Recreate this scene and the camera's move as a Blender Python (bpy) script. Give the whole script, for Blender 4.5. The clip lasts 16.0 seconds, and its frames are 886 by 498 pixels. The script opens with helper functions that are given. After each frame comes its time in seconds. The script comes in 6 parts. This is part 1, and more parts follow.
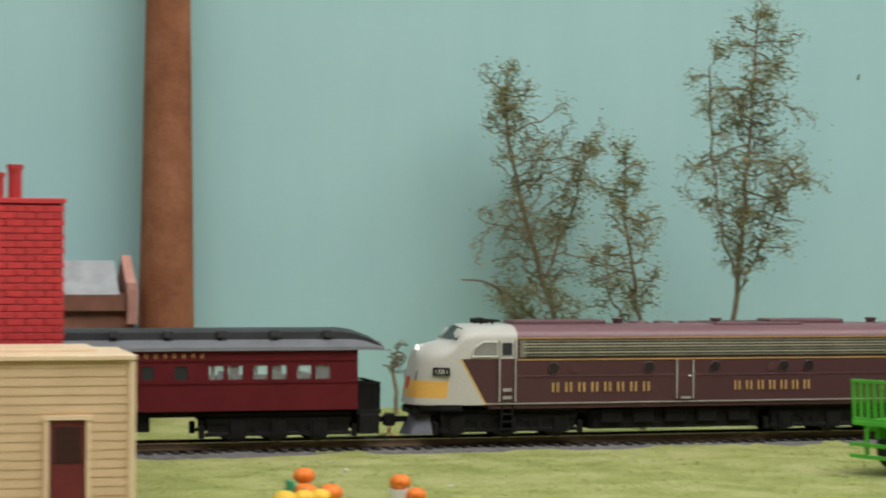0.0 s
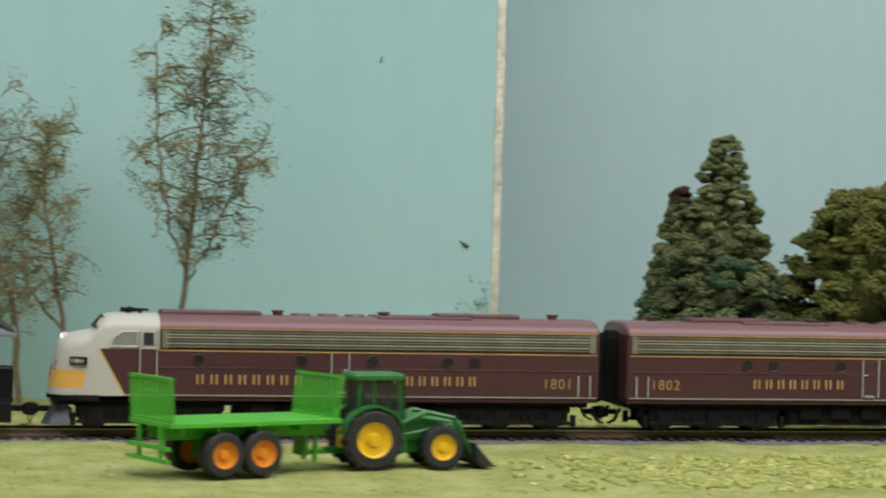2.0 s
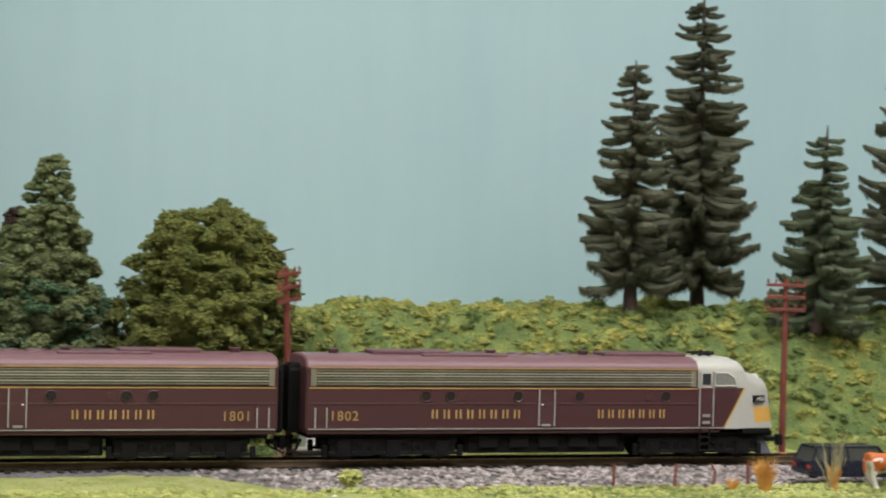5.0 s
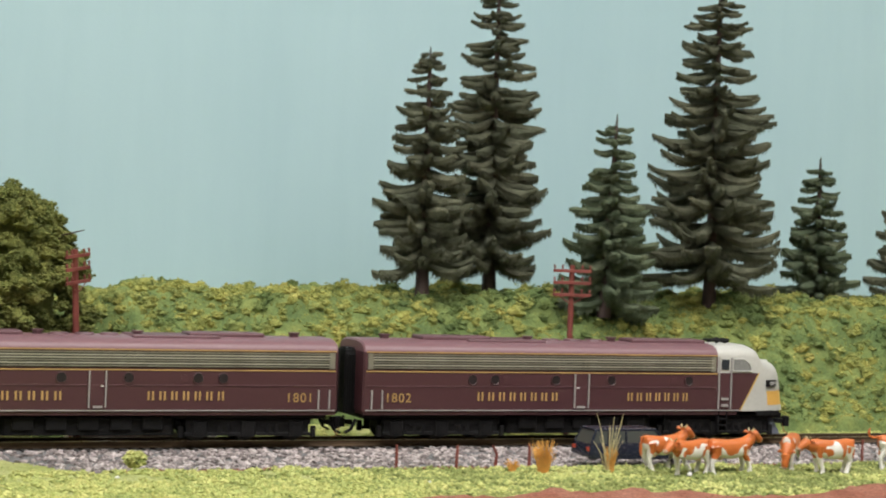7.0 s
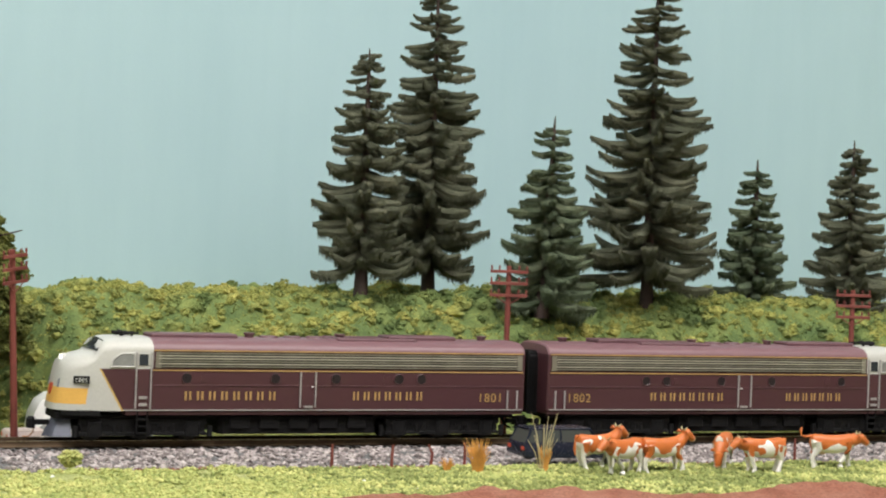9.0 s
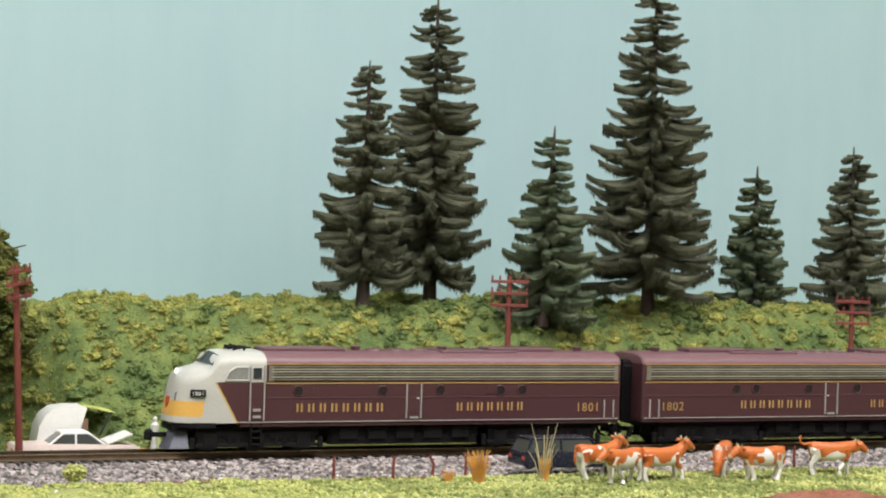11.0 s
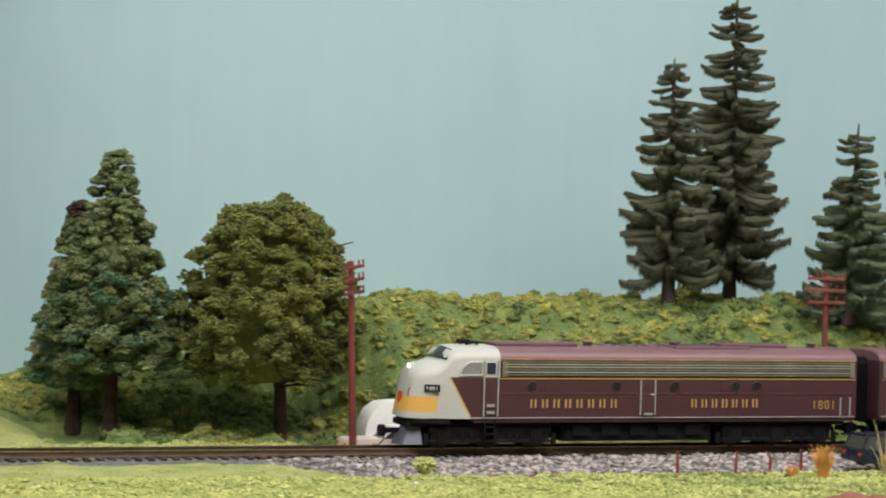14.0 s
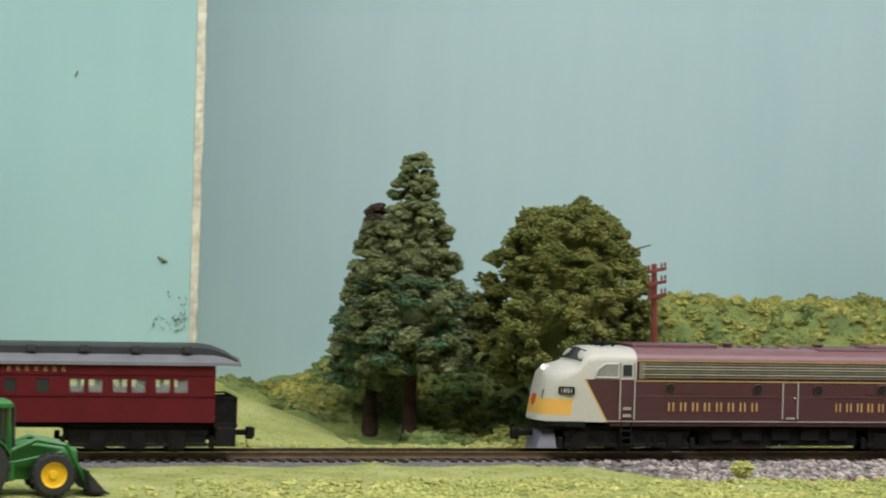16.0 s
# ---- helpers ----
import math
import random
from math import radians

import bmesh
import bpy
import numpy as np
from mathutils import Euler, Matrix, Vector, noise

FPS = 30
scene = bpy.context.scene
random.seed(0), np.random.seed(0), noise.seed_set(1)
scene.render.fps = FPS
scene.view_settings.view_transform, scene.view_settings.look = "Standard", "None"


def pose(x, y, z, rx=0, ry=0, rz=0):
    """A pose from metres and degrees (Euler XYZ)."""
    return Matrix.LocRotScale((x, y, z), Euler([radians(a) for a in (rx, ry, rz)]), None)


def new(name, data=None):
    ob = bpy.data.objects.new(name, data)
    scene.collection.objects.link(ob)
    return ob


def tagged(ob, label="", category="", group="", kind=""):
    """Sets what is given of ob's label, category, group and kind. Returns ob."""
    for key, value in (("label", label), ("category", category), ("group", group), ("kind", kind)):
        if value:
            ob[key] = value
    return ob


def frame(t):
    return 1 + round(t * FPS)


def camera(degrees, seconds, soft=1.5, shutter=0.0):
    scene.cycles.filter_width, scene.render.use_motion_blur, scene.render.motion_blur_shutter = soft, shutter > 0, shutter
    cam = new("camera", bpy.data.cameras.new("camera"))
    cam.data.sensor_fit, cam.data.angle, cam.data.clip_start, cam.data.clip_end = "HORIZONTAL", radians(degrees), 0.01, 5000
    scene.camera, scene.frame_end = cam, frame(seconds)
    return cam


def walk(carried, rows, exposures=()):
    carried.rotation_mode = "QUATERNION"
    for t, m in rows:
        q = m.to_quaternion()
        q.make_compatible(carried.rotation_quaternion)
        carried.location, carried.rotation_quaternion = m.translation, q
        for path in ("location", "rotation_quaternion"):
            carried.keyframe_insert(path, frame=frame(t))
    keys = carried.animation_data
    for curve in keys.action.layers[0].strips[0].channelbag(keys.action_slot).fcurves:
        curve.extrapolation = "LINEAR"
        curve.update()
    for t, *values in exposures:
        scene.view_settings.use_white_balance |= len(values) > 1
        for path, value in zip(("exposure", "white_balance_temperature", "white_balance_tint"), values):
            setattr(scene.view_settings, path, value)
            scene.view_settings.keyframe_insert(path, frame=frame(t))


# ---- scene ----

# ------------------------------------------------------------------ camera
cam = camera(23.927, 16.0, soft=2.0, shutter=0.4)
walk(cam, [
    (0.0, pose(-0.7650, -0.8669, 0.0823, 89.946, -0.351, -15.590)),
    (0.5, pose(-0.6909, -0.8720, 0.0809, 89.836, -0.419, -14.858)),
    (1.0, pose(-0.6197, -0.8749, 0.0838, 89.817, -0.781, -14.253)),
    (1.5, pose(-0.5400, -0.8837, 0.0836, 89.994, -1.011, -13.709)),
    (2.0, pose(-0.4589, -0.8912, 0.0809, 89.905, -1.394, -13.298)),
    (2.5, pose(-0.3979, -0.8963, 0.0795, 89.824, -1.865, -13.201)),
    (3.0, pose(-0.3428, -0.9005, 0.0855, 89.884, -2.081, -13.493)),
    (3.5, pose(-0.3066, -0.9008, 0.0908, 89.668, -2.291, -14.367)),
    (4.0, pose(-0.2637, -0.9099, 0.0960, 89.852, -2.185, -15.243)),
    (4.5, pose(-0.2266, -0.9220, 0.1009, 89.919, -1.658, -16.170)),
    (5.0, pose(-0.2008, -0.9335, 0.1034, 89.708, -1.417, -17.292)),
    (5.2, pose(-0.1934, -0.9371, 0.1041, 89.688, -1.544, -17.698)),
    (7.3, pose(-0.1887, -0.9529, 0.1087, 89.241, -2.120, -22.651)),
    (7.5, pose(-0.1881, -0.9537, 0.1096, 89.281, -2.074, -22.927)),
    (8.0, pose(-0.1860, -0.9566, 0.1105, 89.337, -1.648, -23.280)),
    (8.5, pose(-0.1883, -0.9578, 0.1091, 89.324, -1.905, -23.357)),
    (9.0, pose(-0.1847, -0.9613, 0.1074, 89.322, -2.165, -23.383)),
    (9.2, pose(-0.1814, -0.9636, 0.1072, 89.298, -2.092, -23.364)),
    (11.3, pose(-0.1852, -0.9701, 0.1153, 89.229, -1.651, -23.056)),
    (11.5, pose(-0.1887, -0.9689, 0.1153, 89.250, -1.683, -22.871)),
    (12.0, pose(-0.1967, -0.9675, 0.1141, 89.386, -1.693, -22.189)),
    (12.5, pose(-0.2087, -0.9647, 0.1122, 89.461, -1.698, -21.248)),
    (13.0, pose(-0.2257, -0.9587, 0.1077, 89.512, -1.622, -20.027)),
    (13.5, pose(-0.2433, -0.9501, 0.1048, 89.569, -1.580, -19.463)),
    (14.0, pose(-0.2682, -0.9390, 0.1029, 89.533, -1.562, -19.171)),
    (14.5, pose(-0.2869, -0.9320, 0.0990, 89.530, -1.720, -18.444)),
    (15.0, pose(-0.3109, -0.9246, 0.0970, 89.559, -1.713, -17.427)),
    (15.5, pose(-0.3270, -0.9194, 0.0979, 89.510, -1.545, -16.135)),
    (16.0, pose(-0.3416, -0.9192, 0.1003, 89.533, -1.620, -15.169)),
], exposures=[(0.0, -0.34), (1.5, -0.36), (3.5, -0.24), (5.0, -0.14), (8.0, 0.11), (12.0, 0.14), (13.2, -0.02), (14.5, -0.08), (16.0, -0.17)])

# ------------------------------------------------------------------ world, lamps, exposure
world = bpy.data.worlds.new("room_air")
world.use_nodes = True
scene.world = world
world.node_tree.nodes["Background"].inputs[0].default_value = (0.75, 0.86, 1.0, 1)
world.node_tree.nodes["Background"].inputs[1].default_value = 0.25


def ceiling_lamp(x, y, z, sx, sy, watts, colour):
    data = bpy.data.lights.new("tube_light", "AREA")
    data.shape, data.size, data.size_y, data.energy, data.color = "RECTANGLE", sx, sy, watts, colour
    ob = new("tube_light", data)
    ob.matrix_world = pose(x, y, z)
    return ob


LAMPS = [(-0.95, -0.75, 15.4), (0.45, -0.80, 24.3)]
for lx, ly, watts in LAMPS:
    ceiling_lamp(lx, ly, 1.235, 1.36, 0.95, watts, (1.0, 0.985, 0.975))

# ------------------------------------------------------------------ mesh helpers
TAU = 2 * math.pi
rng = np.random.default_rng(7)


class Shape:
    """Vertices, faces and a material slot for each face, gathered before they become one mesh."""

    def __init__(self):
        self.v, self.f, self.s = [], [], []

    def add(self, verts, faces, slot=0):
        n = len(self.v)
        if isinstance(verts, np.ndarray):
            self.v.extend(verts.tolist())
            self.f.extend((faces + n).tolist())
            self.s.extend([slot] * len(faces))
            return self
        self.v.extend([tuple(map(float, p)) for p in verts])
        self.f.extend([tuple(int(i) + n for i in face) for face in faces])
        self.s.extend([slot] * len(faces))
        return self

    def box(self, x0, x1, y0, y1, z0, z1, slot=0, c=0.0):
        """A box; c cuts its upright and top edges back by that much."""
        if c <= 0:
            vs = [(x, y, z) for z in (z0, z1) for x, y in ((x0, y0), (x1, y0), (x1, y1), (x0, y1))]
            return self.add(vs, [(3, 2, 1, 0), (4, 5, 6, 7), (0, 1, 5, 4), (1, 2, 6, 5), (2, 3, 7, 6), (3, 0, 4, 7)], slot)
        def ring(z, k):
            return [(x0 + k, y0, z), (x1 - k, y0, z), (x1, y0 + k, z), (x1, y1 - k, z), (x1 - k, y1, z), (x0 + k, y1, z), (x0, y1 - k, z), (x0, y0 + k, z)]
        low, mid = ring(z0, c), ring(z1 - c, c)
        top = [(min(max(x, x0 + c), x1 - c), min(max(y, y0 + c), y1 - c), z1) for x, y, _ in ring(z1, c)]
        return self.loft([low, mid, top], slot, close=True)

    def loft(self, rings, slot=0, close=False, loop=True):
        """Skin between rings of equal length; close caps both ends."""
        n = len(rings[0])
        vs = [p for r in rings for p in r]
        fs = []
        for a in range(len(rings) - 1):
            for b in range(n if loop else n - 1):
                c = (b + 1) % n
                fs.append((a * n + b, a * n + c, (a + 1) * n + c, (a + 1) * n + b))
        if close:
            fs.append(tuple(range(n))[::-1])
            fs.append(tuple((len(rings) - 1) * n + b for b in range(n)))
        return self.add(vs, fs, slot)

    def tube(self, points, radii, n=8, slot=0, close=True):
        """A round tube along points."""
        pts = [Vector([float(c) for c in p]) for p in points]
        if not hasattr(radii, "__len__"):
            radii = [radii] * len(pts)
        rings = []
        for k, p in enumerate(pts):
            d = (pts[min(k + 1, len(pts) - 1)] - pts[max(k - 1, 0)]).normalized()
            u = d.orthogonal().normalized() if abs(d.z) > 0.9 else d.cross(Vector((0, 0, 1))).normalized()
            w = d.cross(u)
            rings.append([tuple(p + float(radii[k]) * (math.cos(TAU * i / n) * u + math.sin(TAU * i / n) * w)) for i in range(n)])
        return self.loft(rings, slot, close)

    def disc(self, x, y, z, r, depth, axis="y", n=20, slot=0, r2=None):
        """A drum along an axis, from the given centre of its near face."""
        d = {"x": (1, 0, 0), "y": (0, 1, 0), "z": (0, 0, 1)}[axis]
        p = Vector((x, y, z))
        return self.tube([p, p + depth * Vector(d)], [r, r if r2 is None else r2], n, slot)

    def moved(self, m, other):
        """Takes over other's faces, moved by the matrix m."""
        n = len(self.v)
        self.v.extend([tuple(m @ Vector(p)) for p in other.v])
        self.f.extend([tuple(i + n for i in face) for face in other.f])
        self.s.extend(other.s)
        return self


def mesh_of(name, shape, mats, smooth=False, angle=40):
    me = bpy.data.meshes.new(name)
    me.from_pydata(shape.v, [], shape.f)
    for m in mats if isinstance(mats, (list, tuple)) else [mats]:
        me.materials.append(m)
    me.polygons.foreach_set("material_index", shape.s)
    if smooth == "all":
        me.polygons.foreach_set("use_smooth", [True] * len(me.polygons))
    elif smooth:
        me.polygons.foreach_set("use_smooth", [True] * len(me.polygons))
        me.set_sharp_from_angle(angle=radians(angle))
    me.update()
    return me


def thing(name, label, category, group="", kind="", m=None):
    ob = tagged(new(name), label, category, group, kind)
    ob.empty_display_size = 0.01
    if m is not None:
        ob.matrix_basis = m
    return ob


def solid(name, shape, mats, label, category, group="", kind="", m=None, smooth=False):
    ob = tagged(new(name, mesh_of(name, shape, mats, smooth)), label, category, group, kind)
    if m is not None:
        ob.matrix_basis = m
    return ob


def part(name, shape, mats, parent, label="", smooth=False, m=None):
    ob = new(name, shape if isinstance(shape, bpy.types.Mesh) else mesh_of(name, shape, mats, smooth))
    ob.parent = parent
    if m is not None:
        ob.matrix_basis = m
    if label:
        ob["label"] = label
    return ob


# ------------------------------------------------------------------ materials
def nodes_of(name):
    m = bpy.data.materials.new(name)
    m.use_nodes = True
    t = m.node_tree
    return m, t, t.nodes["Principled BSDF"]


def ramp(t, fac, stops):
    r = t.nodes.new("ShaderNodeValToRGB")
    e = r.color_ramp.elements
    while len(e) < len(stops):
        e.new(0.5)
    for k, (pos, col) in enumerate(stops):
        e[k].position, e[k].color = pos, (*col, 1)
    t.links.new(fac, r.inputs[0])
    return r.outputs[0]


def noise_tex(t, scale, detail=4, rough=0.6, vec=None):
    n = t.nodes.new("ShaderNodeTexNoise")
    n.inputs["Scale"].default_value, n.inputs["Detail"].default_value, n.inputs["Roughness"].default_value = scale, detail, rough
    if vec is None:
        vec = coords(t)
    t.links.new(vec, n.inputs["Vector"])
    return n.outputs[0]


def coords(t, which="Object"):
    return t.nodes.new("ShaderNodeTexCoord").outputs[which]


def mixed(t, a, b, fac, mode="MIX"):
    m = t.nodes.new("ShaderNodeMix")
    m.data_type, m.blend_type = "RGBA", mode
    for sock, v in ((m.inputs[0], fac), (m.inputs[6], a), (m.inputs[7], b)):
        if isinstance(v, bpy.types.NodeSocket):
            t.links.new(v, sock)
        else:
            sock.default_value = (*v, 1) if isinstance(v, tuple) else v
    return m.outputs[2]


def bump(t, b, height, strength, dist):
    n = t.nodes.new("ShaderNodeBump")
    n.inputs["Strength"].default_value, n.inputs["Distance"].default_value = strength, dist
    t.links.new(height, n.inputs["Height"])
    t.links.new(n.outputs[0], b.inputs["Normal"])


def paint(name, c, rough=0.45, metal=0.0, var=0.18, scale=90, fine=900, relief=0.15, spec=0.5):
    """Plain painted or moulded surface with blotches and fine grain."""
    m, t, b = nodes_of(name)
    big, small = noise_tex(t, scale, 3), noise_tex(t, fine, 5)
    dark = tuple(v * (1 - var) for v in c)
    light = tuple(min(1, v * (1 + var)) for v in c)
    col = ramp(t, big, [(0.3, dark), (0.7, light)])
    col = mixed(t, col, ramp(t, small, [(0.35, (0.8, 0.8, 0.8)), (0.65, (1, 1, 1))]), 0.35, "MULTIPLY")
    t.links.new(col, b.inputs["Base Color"])
    t.links.new(ramp(t, small, [(0.3, (rough * 0.85,) * 3), (0.7, (min(1, rough * 1.2),) * 3)]), b.inputs["Roughness"])
    b.inputs["Metallic"].default_value = metal
    b.inputs["Specular IOR Level"].default_value = spec
    if relief:
        bump(t, b, small, relief, 0.0003)
    return m


def tints(name, stops, scale=60, fine=700, rough=0.95, relief=0.7, dist=0.0008, island=0.5, vary=0.55):
    """Foam, turf or foliage: colours by clump and by fine grain."""
    m, t, b = nodes_of(name)
    geo = t.nodes.new("ShaderNodeNewGeometry").outputs["Random Per Island"]
    big = noise_tex(t, scale, 4)
    add = t.nodes.new("ShaderNodeMix")
    add.inputs[0].default_value = island
    t.links.new(big, add.inputs[2])
    t.links.new(geo, add.inputs[3])
    col = ramp(t, add.outputs[0], stops)
    small = noise_tex(t, fine, 5, 0.7)
    col = mixed(t, col, ramp(t, small, [(0.32, (1 - vary,) * 3), (0.62, (1.0, 1.0, 1.0))]), 0.9, "MULTIPLY")
    t.links.new(col, b.inputs["Base Color"])
    b.inputs["Roughness"].default_value = rough
    b.inputs["Specular IOR Level"].default_value = 0.15
    bump(t, b, small, relief, dist)
    return m


def glass(name, c=(0.02, 0.025, 0.03)):
    m, t, b = nodes_of(name)
    b.inputs["Base Color"].default_value = (*c, 1)
    b.inputs["Roughness"].default_value = 0.12
    return m


def glowing(name, c, strength):
    m, t, b = nodes_of(name)
    b.inputs["Base Color"].default_value = (*c, 1)
    b.inputs["Emission Color"].default_value = (*c, 1)
    b.inputs["Emission Strength"].default_value = strength
    return m


def backdrop_paint(name, c, c2):
    """Sky-blue roller paint on board, slightly blotchy."""
    m, t, b = nodes_of(name)
    col = ramp(t, noise_tex(t, 3.5, 3), [(0.35, c), (0.65, c2)])
    sep = t.nodes.new("ShaderNodeMapping")
    sep.inputs["Scale"].default_value = (60, 60, 6)
    t.links.new(coords(t), sep.inputs[0])
    streak = noise_tex(t, 1.0, 4, 0.6, sep.outputs[0])
    col = mixed(t, col, ramp(t, streak, [(0.3, (0.94, 0.95, 0.96)), (0.7, (1, 1, 1))]), 0.7, "MULTIPLY")
    t.links.new(col, b.inputs["Base Color"])
    b.inputs["Roughness"].default_value = 0.75
    b.inputs["Specular IOR Level"].default_value = 0.2
    bump(t, b, noise_tex(t, 500, 4), 0.12, 0.0005)
    return m


M_SKY_L = backdrop_paint("panel_paint", (0.345, 0.555, 0.565), (0.38, 0.595, 0.60))
M_SKY_R = backdrop_paint("board_paint", (0.40, 0.56, 0.60), (0.44, 0.60, 0.635))
M_PLASTER = paint("bare_plaster_edge", (0.62, 0.60, 0.50), 0.9, 0, 0.3, 120, 900, 0.6)
M_LAWN = tints("lawn_turf", [(0.25, (0.268, 0.308, 0.094)), (0.45, (0.377, 0.411, 0.138)), (0.6, (0.466, 0.483, 0.199)), (0.8, (0.555, 0.534, 0.250))], 38, 900, island=0.0, relief=0.9, dist=0.0009, vary=0.5)
M_TURF = tints("coarse_turf", [(0.15, (0.256, 0.315, 0.107)), (0.4, (0.430, 0.478, 0.163)), (0.6, (0.605, 0.607, 0.221)), (0.85, (0.791, 0.734, 0.294))], 45, 1000, island=0.35, vary=0.4)
M_BANK = tints("bank_foliage", [(0.22, (0.136, 0.184, 0.069)), (0.40, (0.264, 0.304, 0.098)), (0.56, (0.415, 0.408, 0.115)), (0.75, (0.583, 0.513, 0.161))], 60, 700, island=0.10, relief=0.8, dist=0.0008, vary=0.40)
# darker green clumps; on the bank sheet it also paints the shade between them
M_BANK_DARK = tints("bank_foliage_dark_shade", [(0.25, (0.091, 0.141, 0.055)), (0.45, (0.161, 0.221, 0.078)), (0.6, (0.232, 0.282, 0.092)), (0.8, (0.333, 0.352, 0.110))], 60, 700, island=0.10, relief=0.8, dist=0.0008, vary=0.42)
M_MEADOW = tints("meadow_turf", [(0.2, (0.16, 0.195, 0.065)), (0.5, (0.27, 0.31, 0.10)), (0.8, (0.41, 0.42, 0.16))], 45, 900, island=0.4, vary=0.35)
M_BALLAST = tints("grey_ballast", [(0.15, (0.20, 0.17, 0.165)), (0.5, (0.40, 0.345, 0.335)), (0.85, (0.60, 0.53, 0.51))], 200, 900, island=0.85, relief=0.3)
M_BALLAST_BED = tints("ballast_bed", [(0.2, (0.10, 0.095, 0.095)), (0.5, (0.19, 0.185, 0.185)), (0.8, (0.32, 0.31, 0.31))], 500, 1400, island=0.0, relief=0.8)
M_SOIL = tints("red_soil", [(0.2, (0.16, 0.06, 0.04)), (0.5, (0.30, 0.12, 0.08)), (0.8, (0.42, 0.21, 0.15))], 60, 800, island=0.3)
M_RAIL = paint("nickel_rail", (0.42, 0.36, 0.26), 0.28, 0.9, 0.25, 60, 800, 0.05)
M_RAIL_SIDE = paint("weathered_rail", (0.13, 0.085, 0.05), 0.6, 0.4, 0.3)
M_TIE = paint("black_tie", (0.022, 0.019, 0.017), 0.6, 0, 0.3)
M_ROOM = paint("room_wall_paint", (0.62, 0.60, 0.55), 0.85, 0, 0.05, 3, 60, 0)
M_TUBE = glowing("lamp_diffuser", (1, 0.97, 0.92), 2.0)
M_WOODTRIM = paint("bench_edge_wood", (0.22, 0.14, 0.08), 0.6)

# ------------------------------------------------------------------ the room round the layout
def room():
    s = Shape()
    floor = Shape().box(-3.0, 3.0, -3.6, 1.2, -1.05, -1.0)
    solid("floor", floor, M_ROOM, "plain room floor under the layout", "floor", kind="structure")
    for nm, b in (("wall_south", (-3.0, 3.0, -3.7, -3.6)), ("wall_north", (-3.0, 3.0, 1.2, 1.3)), ("wall_west", (-3.1, -3.0, -3.7, 1.3)), ("wall_east", (3.0, 3.1, -3.7, 1.3))):
        solid(nm, Shape().box(*b, -1.05, 1.3), M_ROOM, "plain cream room wall", "wall", kind="structure")
    solid("ceiling", Shape().box(-3.1, 3.1, -3.7, 1.3, 1.3, 1.4), M_ROOM, "plain white room ceiling", "ceiling", kind="structure")
    for lx, ly, _ in LAMPS:
        lamp = thing("ceiling_light", "white fluorescent ceiling light with diffuser", "ceiling light", "ceiling lights", m=pose(lx, ly, 1.3))
        part("housing", Shape().box(-0.695, 0.695, -0.50, 0.50, -0.05, 0.0, c=0.01), M_ROOM, lamp)
        part("diffuser", Shape().box(-0.68, 0.68, -0.475, 0.475, -0.058, -0.0505), M_TUBE, lamp)


room()


# ------------------------------------------------------------------ backdrop boards
def backdrop():
    # left panel stands in front of the right board; its raw edge shows
    s = Shape().box(-1.9, -0.1822, 0.164, 0.176, -0.05, 0.75)
    panel = solid("backdrop_panel", s, M_SKY_L, "pale turquoise painted backdrop panel with raw edge", "backdrop", kind="structure")
    e = Shape()
    zs = np.linspace(-0.05, 0.75, 330)
    wob = np.cumsum(rng.normal(0, 0.00025, len(zs)))
    wob -= np.linspace(wob[0], wob[-1], len(zs))
    rings = []
    for z, w in zip(zs, wob):
        j = rng.normal(0, 0.0002)
        x0, x1 = -0.1832, -0.1778 + 0.35 * w + j
        rings.append([(x0, 0.1634, z), (x1 - 0.0008, 0.1634 + j, z), (x1, 0.165, z), (x1, 0.1762, z), (x0, 0.1762, z)])
    e.loft(rings, close=True)
    part("raw_edge", e, M_PLASTER, panel, "chipped cream plaster edge")
    dirt = Shape()
    for k in range(60):
        x, z = -0.185 - abs(rng.normal(0, 0.008)), 0.045 + abs(rng.normal(0, 0.009))
        r = rng.uniform(0.0001, 0.0004)
        dirt.box(x - r, x + r, 0.1632, 0.1641, z - r, z + r)
    part("glue_specks", dirt, M_STAIN, panel, "green and brown specks near the raw edge")
    nick = Shape()
    nick.tube([(-0.2005, 0.1635, 0.0835), (-0.1975, 0.163, 0.0815), (-0.1955, 0.1636, 0.081)], [0.0004, 0.0009, 0.0003], 5)
    nick.tube([(-0.245, 0.1636, 0.1745), (-0.244, 0.1634, 0.1775)], [0.0005, 0.0003], 5)
    part("nick", nick, M_STAIN, panel, "small dark nick")
    s = Shape()
    rings = []
    for x in np.linspace(-0.30, 2.3, 80):
        y = 0.305 + 0.012 * math.sin(x * 2.0)
        rings.append([(x, y, -0.05), (x, y + 0.006, -0.05), (x, y + 0.006, 0.75), (x, y, 0.75)])
    s.loft(rings, close=True)
    solid("backdrop_board", s, M_SKY_R, "pale blue painted backdrop board behind the bank", "backdrop", kind="structure", smooth=True)


M_STAIN = paint("stain", (0.20, 0.22, 0.14), 0.9, 0, 0.5)
backdrop()


# ------------------------------------------------------------------ ground
def step01(a, b, v):
    q = np.clip((v - a) / (b - a), 0, 1)
    return q * q * (3 - 2 * q)


_grid = {}


